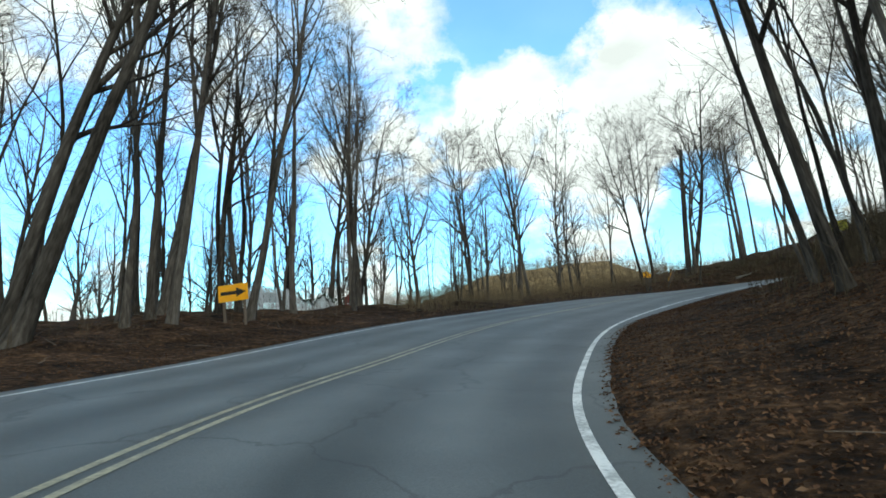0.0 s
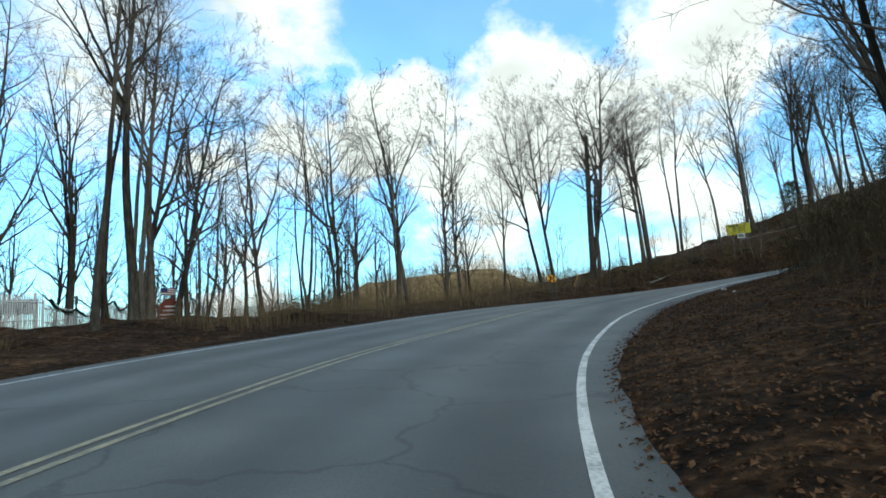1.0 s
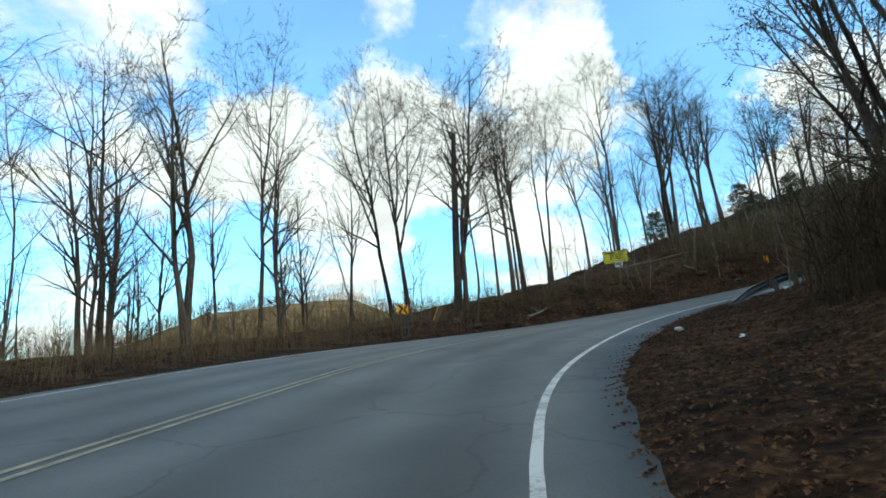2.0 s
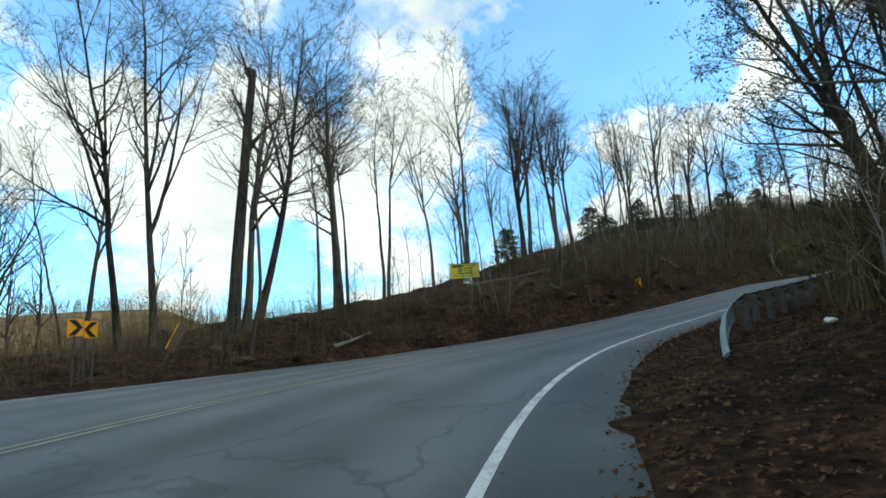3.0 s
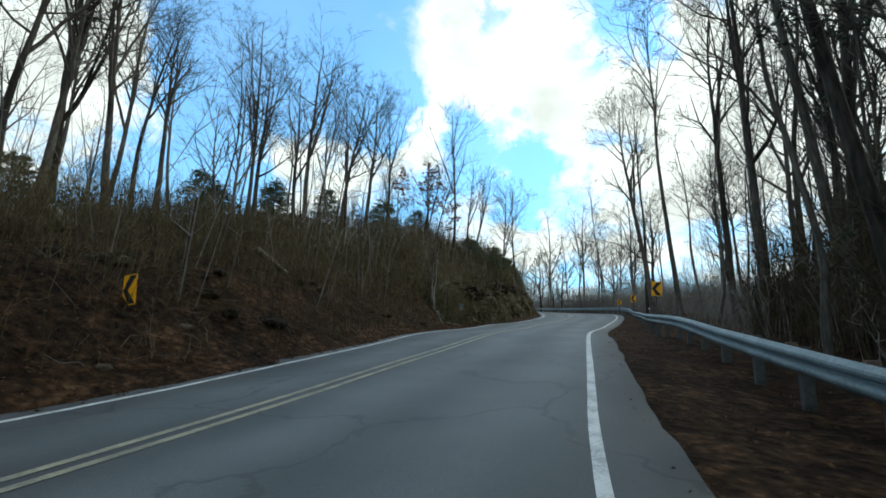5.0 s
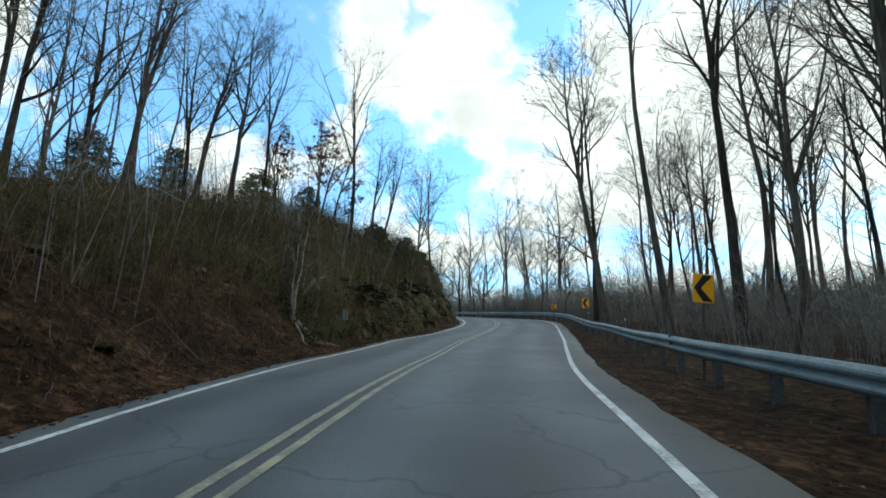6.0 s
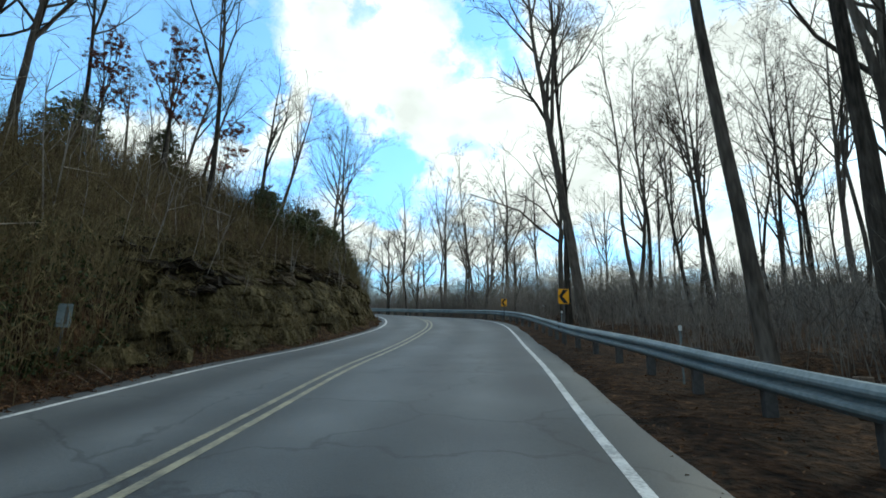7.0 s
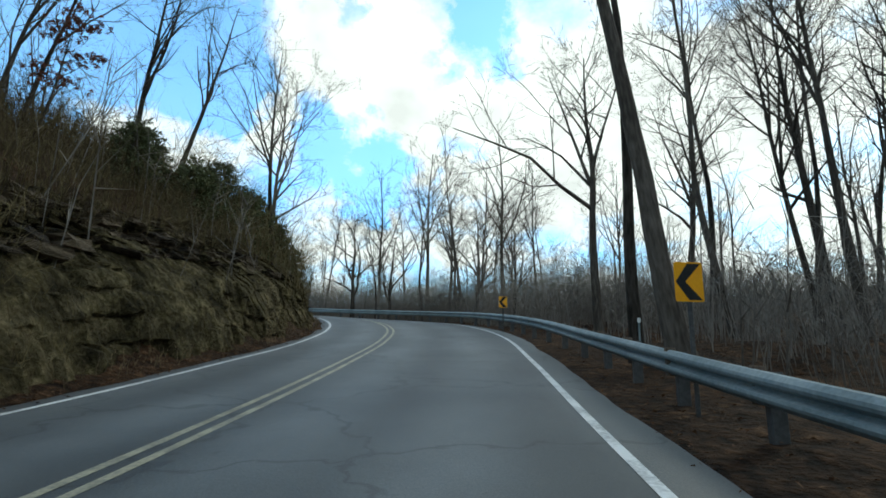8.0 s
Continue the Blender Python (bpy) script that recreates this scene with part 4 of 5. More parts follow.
scatter(8, (104, 140, 20, 75), ["slim_a", "slim_b", "far_b"], 55, lambda s, l: 3.5 < l < 14 and s > 112, 1.5, (0.4, 0.7))
scatter(14, (104, 160, -4, 70), ["far_a", "far_b", "slim_a"], 38, lambda s, l: 5 < l < 45 and s > 112, 2.4, (0.4, 0.6), joined="far_woods")
scatter(70, (-45, 22, 40, 100), ["far_low"], 60, lambda s, l: -75 < l < -20 and 2 < s < 52, 2.2, (0.7, 1.3), joined="far_woods")
scatter(16, (-90, 100, 96, 200), ["far_b", "slim_a", "slim_b"], 50, lambda s, l: l < -40, 4.0, (0.45, 0.75), joined="far_woods")
# Ridge trees in straw colour instead of bark: golden sunlight put into the colour.
scatter(170, (-70, 90, 74, 215), ["far_low"], 59, lambda s, l: l < -26, 3.0, (0.4, 0.8), joined="far_woods", mat="dry_grass")
tree("brown_oak", 81.3, 48.8, 6.5, 1.00, (0.0, 0.0), 60, "young oak holding dead red-brown leaves")
tree("brown_oak", 83.0, 46.5, 8.0, 1.00, (-0.05, -0.1), 20, "young oak holding dead red-brown leaves")
tree("brown_oak", 86.0, 44.8, 6.0, 1.00, (0.05, -0.1), 200, "young oak holding dead red-brown leaves")


# ---- undergrowth, grass and fallen leaves ----
def spots(r, count, s_range, d_range, side, power=1.0):
    """Random places beside the road: s along it, d metres beyond its edge."""
    k = np.searchsorted(S, r.uniform(*s_range, count)).clip(0, len(S) - 1)
    d = d_range[0] + (d_range[1] - d_range[0]) * r.uniform(0, 1, count) ** power
    l = table(S[k], LEFT) - d if side < 0 else table(S[k], RIGHT) + d
    u = r.uniform(-0.25, 0.25, count)
    x, y = LINE[k, 0] + l * SIDE[k, 0] + u * DIR[k, 0], LINE[k, 1] + l * SIDE[k, 1] + u * DIR[k, 1]
    return x, y


def stems(name, mat, label, groups, seed, category="undergrowth"):
    """Many thin bent stems with side twigs, in one mesh. groups: (count, s_range, d_range, side, height range, radius)."""
    r = np.random.RandomState(seed)
    verts, faces, n = [], [], 0
    for count, s_range, d_range, side, tall, thin in groups:
        x, y = spots(r, count, s_range, d_range, side) if side else (r.uniform(*s_range, count), r.uniform(*d_range, count))
        if category == "grass":
            open_side = (x > -4.5) | (y > 68)
            x, y = x[open_side], y[open_side]
            count = len(x)
        clear = np.hypot(x - 40.0, y - 52.4) > 4.6      # nothing tall grows before the yellow board
        x, y = x[clear], y[clear]
        count = len(x)
        z = terrain(x, y) - 0.05
        base = np.stack([x, y, z], 1)
        h = r.uniform(*tall, count)[:, None]
        way = r.normal(0, 0.16, (count, 3)); way[:, 2] = 1
        bend = r.normal(0, 0.12, (count, 3)); bend[:, 2] = 0
        mid, top = base + way * h * 0.5, base + way * h + bend * h
        rad = thin * r.uniform(0.6, 1.4, (count, 1))
        o = [np.array([math.cos(t), math.sin(t), 0.0]) for t in (0.3, 2.4, 4.5)]
        ring = [base + rad * o[0], base + rad * o[1], base + rad * o[2], mid + rad * 0.7 * o[0], mid + rad * 0.7 * o[1], mid + rad * 0.7 * o[2], top]
        verts.append(np.stack(ring, 1).reshape(-1, 3))
        i = (np.arange(count) * 7 + n)[:, None]
        for f in ((0, 1, 4, 3), (1, 2, 5, 4), (2, 0, 3, 5), (3, 4, 6, 6), (4, 5, 6, 6), (5, 3, 6, 6)):
            faces.append(i + np.array([f]))
        n += count * 7
        for _ in range(5):
            u = r.uniform(0.25, 0.97, (count, 1))
            at = np.where(u < 0.5, base + (mid - base) * u * 2, mid + (top - mid) * (u * 2 - 1))
            d = r.normal(0, 0.5, (count, 3)); d[:, 2] = r.uniform(0.2, 0.9, count)
            end = at + d * h * r.uniform(0.2, 0.5, (count, 1))
            wide = np.cross(d, r.normal(0, 1, (count, 3)))
            wide *= rad * 0.75 / (np.linalg.norm(wide, axis=1, keepdims=True) + 1e-9)
            verts.append(np.stack([at + wide, at - wide, end], 1).reshape(-1, 3))
            faces.append((np.arange(count) * 3 + n)[:, None] + np.array([(0, 1, 2, 2)]))
            n += count * 3
    v = np.vstack(verts)
    q = np.vstack(faces)
    me = bpy.data.meshes.new(name)
    me.from_pydata(v.tolist(), [], [(*f[:3],) if f[2] == f[3] else tuple(f) for f in q.tolist()])
    me.materials.append(mat)
    ob = new(name, me)
    return tagged(ob, label, category, kind="stuff")


stems("brush", M["brush"], "dense leafless grey-brown brush on the roadside banks", [
    (5200, (64, 128), (6.5, 24), -1, (0.7, 2.1), 0.012),
    (5200, (60, 128), (3.4, 10), -1, (0.6, 1.9), 0.007),
    (2600, (48, 90), (0.9, 8.0), -1, (0.3, 1.1), 0.006),
    (1800, (84, 126), (2.0, 4.5), -1, (0.3, 1.0), 0.006),
    (700, (86, 128), (0.9, 2.2), -1, (0.3, 0.9), 0.007),
    (4200, (34, 60), (4.4, 16), 1, (1.2, 3.2), 0.013),
    (4500, (50, 74), (5.0, 18), 1, (1.3, 3.4), 0.012),
    (2000, (-6, 36), (4.0, 18), 1, (0.5, 2.0), 0.008),
    (900, (-6, 30), (3.0, 20), -1, (0.4, 1.3), 0.007)], 51)
stems("brush", M["brush_olive"], "olive-brown leafless brush over the cut hillside", [
    (4600, (60, 92), (2.2, 14), -1, (0.6, 2.0), 0.008),
    (900, (50, 60), (2.0, 7), -1, (0.3, 1.1), 0.007),
    (1300, (83, 97), (0.9, 3.4), -1, (0.4, 1.5), 0.008),
    (5000, (86, 130), (3.2, 14), -1, (0.7, 2.2), 0.009),
    (2600, (110, 136), (1.2, 7), -1, (1.2, 4.0), 0.011),
    (3200, (42, 62), (4.0, 14), 1, (0.8, 2.8), 0.010)], 56)
stems("brush", M["brush"], "dark tall leafless brush behind the guardrail", [
    (7000, (46, 76), (4.8, 14), 1, (1.3, 3.8), 0.011),
    (2600, (50, 73), (6.0, 20), 1, (2.5, 6.0), 0.015)], 57)
stems("saplings", M["thicket"], "pale slender saplings standing in the hillside brush", [
    (380, (54, 122), (1.6, 14), -1, (2.2, 5.5), 0.016),
    (60, (40, 56), (4.0, 10), 1, (2.2, 5.0), 0.014)], 58)
# Common brush, its brown lifted to grey by haze in the colour.
stems("thicket", M["thicket"], "leafless thicket behind the guardrail, greyed with painted haze", [
    (6500, (60, 150), (4.6, 16), 1, (0.9, 2.7), 0.010),
    (5500, (60, 150), (12, 40), 1, (1.3, 3.2), 0.017),
    (3000, (98, 175), (3.5, 32), 1, (1.5, 4.5), 0.018),
    (8000, (112, 158), (3.2, 16), 1, (1.8, 4.6), 0.012)], 54)
stems("dry_grass", M["dry_grass"], "tall dry tan grass and weeds beyond the road's edge", [
    (6500, (24, 52), (1.4, 16), -1, (0.4, 1.5), 0.0055),
    (6500, (8, 54), (14, 66), -1, (0.9, 3.2), 0.009),
    (2200, (48, 92), (0.8, 9.0), -1, (0.15, 0.6), 0.007),
    (900, (84, 128), (0.5, 1.6), -1, (0.15, 0.5), 0.006)], 52, "grass")


stems("hill_scrub", M["dry_grass"], "golden scrub and small trees on the far ridge", [
    (8000, (-110, 112), (120, 226), 0, (2.0, 6.5), 0.045)], 53, "scrub")


def fallen_leaves():
    r = np.random.RandomState(61)
    parts = []
    for count, s_range, d_range, side in ((14000, (-2, 34), (0.2, 12), -1), (52000, (-4, 56), (0.1, 8), 1), (40000, (42, 88), (0.2, 11), -1), (3500, (84, 125), (0.2, 2.5), -1), (6000, (84, 125), (2.4, 8), -1), (4500, (56, 120), (0.4, 6), 1)):
        x, y = spots(r, count, s_range, d_range, side, 1.3)
        parts.append(np.stack([x, y, terrain(x, y) + 0.03], 1))
    c = np.vstack(parts)
    n = len(c)
    a = r.normal(0, 1, (n, 3)); a[:, 2] *= 0.35
    a /= np.linalg.norm(a, axis=1, keepdims=True)
    up = r.normal(0, 0.35, (n, 3)); up[:, 2] = 1
    b = np.cross(a, up); b /= np.linalg.norm(b, axis=1, keepdims=True)
    size = r.uniform(0.016, 0.038, (n, 1))
    a, b = a * size, b * size * 0.65
    lift = np.zeros((n, 3)); lift[:, 2] = size[:, 0] * r.uniform(0.1, 0.6, n)
    v = np.stack([c - a, c + b + lift, c + a, c - b + lift], 1).reshape(-1, 3)
    me = bpy.data.meshes.new("fallen_leaves")
    me.from_pydata(v.tolist(), [], np.arange(n * 4).reshape(-1, 4).tolist())
    me.materials.append(M["leaf_litter_loose"])
    tagged(new("fallen_leaves", me), "loose brown fallen leaves scattered over the banks", "leaves", kind="stuff")


fallen_leaves()


# ---- small building blocks ----
def part(name, bm, mat, parent, label=""):
    me = bpy.data.meshes.new(name)
    bm.to_mesh(me)
    bm.free()
    me.materials.append(mat)
    ob = new(name, me)
    ob.parent = parent
    return tagged(ob, label)


def box(w, d, h, at=(0, 0, 0), bevel=0.0):
    bm = bmesh.new()
    bmesh.ops.create_cube(bm, size=1, matrix=Matrix.Translation(at) @ Matrix.Diagonal((w, d, h, 1)))
    if bevel:
        bmesh.ops.bevel(bm, geom=bm.edges[:], offset=bevel, segments=1, affect="EDGES")
    return bm


def slab(outline, thick, at=(0, 0, 0)):
    """A flat plate in the x-z plane from an outline of (x, z), thick along y, facing -y."""
    bm = bmesh.new()
    front = [bm.verts.new((at[0] + x, at[1], at[2] + z)) for x, z in outline]
    face = bm.faces.new(front)
    made = bmesh.ops.extrude_face_region(bm, geom=[face])
    bmesh.ops.translate(bm, verts=[v for v in made["geom"] if isinstance(v, bmesh.types.BMVert)], vec=(0, thick, 0))
    bmesh.ops.recalc_face_normals(bm, faces=bm.faces[:])
    return bm


def rounded(w, h, r=0.03, n=4):
    out = []
    for cx, cz, a0 in ((w / 2 - r, h / 2 - r, 0), (-w / 2 + r, h / 2 - r, 90), (-w / 2 + r, -h / 2 + r, 180), (w / 2 - r, -h / 2 + r, 270)):
        for k in range(n):
            a = radians(a0 + 90 * k / (n - 1))
            out.append((cx + r * math.cos(a), cz + r * math.sin(a)))
    return out[::-1]


def rod(r, h, at=(0, 0, 0), sides=10):
    bm = bmesh.new()
    bmesh.ops.create_cone(bm, cap_ends=True, segments=sides, radius1=r, radius2=r, depth=h, matrix=Matrix.Translation((at[0], at[1], at[2] + h / 2)))
    return bm


def stand(ob, x, y, turn, lean=(0, 0), z=None):
    ob.matrix_world = pose(x, y, float(terrain(x, y)[0]) if z is None else z, lean[0], lean[1], turn)
    return ob


# ---- guardrail ----
RAIL = [(42, 1.35), (44, 1.5), (48, 1.85), (52, 2.35), (56, 2.85), (60, 3.35), (66, 3.6), (73, 3.55), (79, 3.1), (85, 3.2), (90, 2.9), (96, 2.5), (101, 2.5), (107, 2.2), (120, 2.2), (160, 2.2)]
BEAM = [(0.0, -0.155), (0.03, -0.148), (0.075, -0.105), (0.083, -0.075), (0.075, -0.045), (0.012, -0.018), (0.0, 0.0),
        (0.012, 0.018), (0.075, 0.045), (0.083, 0.075), (0.075, 0.105), (0.03, 0.148), (0.0, 0.155)]


def rail_height(s):
    return np.interp(s, [41, 42.5, 44.5, 48, 52, 57, 67, 74, 80, 86, 92, 97], [0.05, 0.16, 0.40, 0.62, 0.55, 0.47, 0.40, 0.44, 0.53, 0.50, 0.5, 0.53])


def build_guardrail():
    rail = new("guardrail")
    tagged(rail, "galvanised steel guardrail on posts along the road's edge", "guardrail")
    outer = [(u + 0.0, v) for u, v in BEAM]
    inner = [(u - 0.008, v) for u, v in BEAM[::-1]]
    ring = outer + inner
    length = 3.81
    s0 = 42.0
    while s0 < 150:
        s1 = s0 + length + 0.12
        q = np.linspace(s0, s1, 7)
        l, x, y, z, cx, cy, cr = table(q, RAIL), *(np.interp(q, S, a) for a in (LINE[:, 0], LINE[:, 1], LINE[:, 2], SIDE[:, 0], SIDE[:, 1], LINE[:, 3]))
        out = 0.004 if int((s0 - 42) / length) % 2 else 0.0
        P = np.zeros((7, len(ring), 3))
        for j, (u, v) in enumerate(ring):
            a = l - u - out
            P[:, j, 0], P[:, j, 1] = x + a * cx, y + a * cy
            P[:, j, 2] = z + l * cr + rail_height(q) + v
        a = np.arange(7 * len(ring)).reshape(7, -1)
        b = np.roll(a, -1, axis=1)
        f = np.stack([a[:-1], a[1:], b[1:], b[:-1]], -1).reshape(-1, 4)
        mesh_object("beam", P.reshape(-1, 3), f, M["galvanised"], rail, smooth=False)
        s0 += length
    # posts with offset blocks
    post_me, block_me = bpy.data.meshes.new("post"), bpy.data.meshes.new("block")
    bm = box(0.10, 0.15, 1.25, (0, 0, -0.47), 0.008); bm.to_mesh(post_me); bm.free()
    bm = box(0.10, 0.12, 0.36, (0, 0, 0.0), 0.01); bm.to_mesh(block_me); bm.free()
    post_me.materials.append(M["steel_dark"]); block_me.materials.append(M["wood_post"])
    for s in np.arange(46.5, 150, 1.905):
        l, x, y, z, cx, cy, cr = (float(np.interp(s, *w)) for w in ((np.array(RAIL)[:, 0], np.array(RAIL)[:, 1]), (S, LINE[:, 0]), (S, LINE[:, 1]), (S, LINE[:, 2]), (S, SIDE[:, 0]), (S, SIDE[:, 1]), (S, LINE[:, 3])))
        top = z + l * cr + float(rail_height(s))
        turn = math.degrees(math.atan2(cy, cx)) + 90
        for name, me, off, dz in (("post", post_me, 0.205, -0.03), ("block", block_me, 0.07, 0.0)):
            o = new(name, me)
            o.parent = rail
            o.matrix_world = pose(x + (l + off) * cx, y + (l + off) * cy, top + dz, 0, 0, turn)


build_guardrail()


# ---- road signs ----
def chevron_sign(x, y, turn, w, h, point, post_h, label, z=None, posts=1, lean=(0, 0)):
    """Amber plate with a black chevron; point: -1 to the left, 1 to the right. It faces -y before its turn."""
    s = tagged(new("chevron_sign"), label, "road sign", "curve warning signs")
    mid = post_h - h / 2
    plate = part("plate", slab(rounded(w, h, 0.025), 0.004, (0, 0, mid)), M["sign_amber"], s)
    a, b, t = w * 0.36 * point, h * 0.46, w * 0.52 * point
    arrow = [(-a - t * 0.35 + t * 0.2, b), (a * 0.35 + 0 * t, 0), (-a - t * 0.35 + t * 0.2, -b), (-a + t * 0.75, -b), (a * 0.35 + t * 0.65, 0), (-a + t * 0.75, b)]
    part("chevron", slab(arrow if point < 0 else arrow[::-1], 0.003, (0, -0.005, mid)), M["black"], plate)
    for k in range(posts):
        px = (k - (posts - 1) / 2) * w * 0.6
        part("post", box(0.05, 0.03, post_h + 0.35, (px, 0.022, post_h / 2 - 0.19), 0.004), M["steel_dark"], s)
    return stand(s, x, y, turn, lean, z)


def heading(dx, dy):
    """The turn that makes a thing facing -y look along (dx, dy)."""
    return math.degrees(math.atan2(dy, dx)) + 90


chevron_sign(56.6, 32.0, heading(-1, 0.1), 0.38, 0.55, -1, 2.00, "amber chevron sign with a black left-pointing arrow behind the guardrail", z=6.91, lean=(0, 4))
chevron_sign(74.2, 29.5, heading(-1, 0.12), 0.35, 0.49, -1, 1.85, "amber chevron sign with a black left-pointing arrow behind the guardrail", z=8.97)
chevron_sign(90.66, 27.81, heading(-1, 0.2), 0.36, 0.48, -1, 1.75, "amber chevron sign with a black left-pointing arrow behind the guardrail", z=10.84)
chevron_sign(17.6, 46.4, heading(-0.25, -1), 0.36, 0.46, 1, 1.75, "amber chevron sign with a black right-pointing arrow on two posts", posts=1)
chevron_sign(18.0, 46.65, heading(0.45, -1), 0.40, 0.46, -1, 1.70, "amber chevron sign turned towards the other lane", posts=2)
chevron_sign(43.75, 43.4, heading(-0.96, 0.28), 0.36, 0.54, -1, 0.70, "weathered amber chevron sign leaning before the bank", z=6.14, lean=(0, -6))


def leaning_plate(x, y, turn):
    """The dark back of a sign on a bent post, tipped over sideways."""
    s = tagged(new("tilted_sign"), "dark weathered back of a tilted sign on the bank", "road sign")
    part("plate", slab(rounded(0.30, 0.95, 0.03), 0.006, (0, 0, 0.95)), M["wood_post"], s)
    part("edge", box(0.03, 0.012, 0.93, (-0.155, 0.0, 0.95)), M["sign_amber"], s, "thin amber edge of the plate")
    part("post", box(0.05, 0.03, 1.3, (0, 0.024, 0.45), 0.004), M["steel_dark"], s)
    stand(s, x, y, turn, (0, 24))


leaning_plate(20.4, 48.6, heading(-0.1, -1))


def arrow_sign(x, y, turn, w=1.36, h=0.68):
    s = tagged(new("arrow_sign"), "amber sign with a large black arrow on two wooden posts", "road sign", "curve warning signs")
    mid = 1.32
    plate = part("plate", slab(rounded(w, h, 0.03), 0.005, (0, 0, mid)), M["sign_amber"], s)
    a = [(-0.42, 0.07), (0.12, 0.07), (0.10, 0.19), (0.44, 0), (0.10, -0.19), (0.12, -0.07), (-0.42, -0.07)]
    part("arrow", slab([(p * w, q * h * 1.5) for p, q in a], 0.003, (0, -0.006, mid)), M["black"], plate)
    for px in (-0.34 * w, 0.34 * w):
        part("post", box(0.09, 0.09, 1.9, (px, 0.05, 0.60), 0.008), M["wood_post"], s)
    return stand(s, x, y, turn, (0, -3))


arrow_sign(-8.55, 21.35, heading(-0.22, -1))


def text_part(words, size, at, mat, parent, name="lettering"):
    cu = bpy.data.curves.new(name, "FONT")
    cu.body, cu.size, cu.extrude, cu.align_x, cu.align_y = words, size, 0.002, "CENTER", "CENTER"
    tmp = bpy.data.objects.new(name, cu)
    scene.collection.objects.link(tmp)
    me = bpy.data.meshes.new_from_object(tmp.evaluated_get(bpy.context.evaluated_depsgraph_get()))
    bpy.data.objects.remove(tmp)
    bpy.data.curves.remove(cu)
    me.materials.append(mat)
    ob = new(name, me)
    ob.parent = parent
    ob.matrix_basis = pose(*at, 90, 0, 0)
    return ob


def yellow_board(x, y, z, turn):
    s = tagged(new("billboard"), "yellow storage advertising board with black lettering on the bank", "sign board")
    w, h = 2.0, 1.02
    part("board", slab(rounded(w, h, 0.01, 2), 0.02, (0, 0, 0)), M["sign_yellow"], s)
    for q, (bw, bh, at) in enumerate(((w + 0.06, 0.035, (0, 0.005, h / 2 + 0.012)), (w + 0.06, 0.035, (0, 0.005, -h / 2 - 0.012)), (0.035, h, (-w / 2 - 0.014, 0.005, 0)), (0.035, h, (w / 2 + 0.014, 0.005, 0)))):
        part("frame", box(bw, 0.045, bh, at), M["black"], s)
    text_part("Storage", 0.21, (0.48, -0.004, 0.375), M["black"], s)
    part("lettering_bar", box(0.82, 0.005, 0.13, (-0.42, -0.004, 0.365)), M["black"], s)
    for bx, bz, bw in ((-0.32, 0.19, 0.30), (0.06, 0.19, 0.30), (0.44, 0.19, 0.34), (-0.30, 0.02, 0.34), (0.10, 0.02, 0.26), (0.42, 0.02, 0.26), (-0.36, -0.16, 0.24), (0.20, -0.16, 0.74)):
        part("lettering_bar", box(bw, 0.005, 0.085, (bx, -0.004, bz)), M["black"], s)
    text_part("Boats, Campers, RV's", 0.165, (0, -0.004, -0.34), M["black"], s)
    for px in (-0.8, 0.8):
        part("post", box(0.09, 0.09, 2.2, (px, 0.07, -0.45), 0.008), M["wood_post"], s)
    s.matrix_world = pose(x, y, z, 0, -1.5, turn)
    p = tagged(new("placard"), "small white placard with a faded blue print below the yellow board", "sign board")
    part("panel", slab(rounded(0.62, 0.46, 0.01, 2), 0.012, (0, 0, 0)), M["white_board"], p)
    part("print", box(0.42, 0.004, 0.24, (-0.04, -0.004, 0.04)), M["galvanised"], p, "faded blue-grey print")
    part("print", box(0.12, 0.004, 0.10, (0.18, -0.004, -0.12)), M["black"], p, "small black print")
    part("stake", box(0.05, 0.03, 0.9, (0, 0.03, -0.45)), M["wood_post"], p)
    p.matrix_world = pose(x - 0.25, y - 0.5, z - 0.74, 0, 3, turn)


yellow_board(41.2, 54.7, 8.92, heading(-0.62, -0.78))


def mile_marker(x, y, turn):
    s = tagged(new("marker_post"), "small pale green marker plate on a thin post", "marker")
    part("plate", slab(rounded(0.22, 0.40, 0.02), 0.004, (0, 0, 0.75)), M["galvanised"], s)
    part("post", box(0.035, 0.025, 1.0, (0, 0.016, 0.4)), M["steel_dark"], s)
    part("lettering_bar", box(0.05, 0.003, 0.30, (0.03, -0.003, 0.75)), M["steel_dark"], s)
    stand(s, x, y, turn)


mile_marker(67.1, 40.7, heading(-1, -0.25))


def delineator(x, y):
    s = tagged(new("delineator"), "short white reflector on a stub behind the guardrail", "marker")
    part("plate", slab(rounded(0.06, 0.09, 0.01, 2), 0.006, (0, 0, 0.95)), M["white_board"], s)
    part("stub", box(0.03, 0.02, 1.0, (0, 0.014, 0.45)), M["galvanised"], s)
    stand(s, x, y, heading(-1, 0.1))


delineator(66.27, 30.14)
delineator(77.43, 28.49)


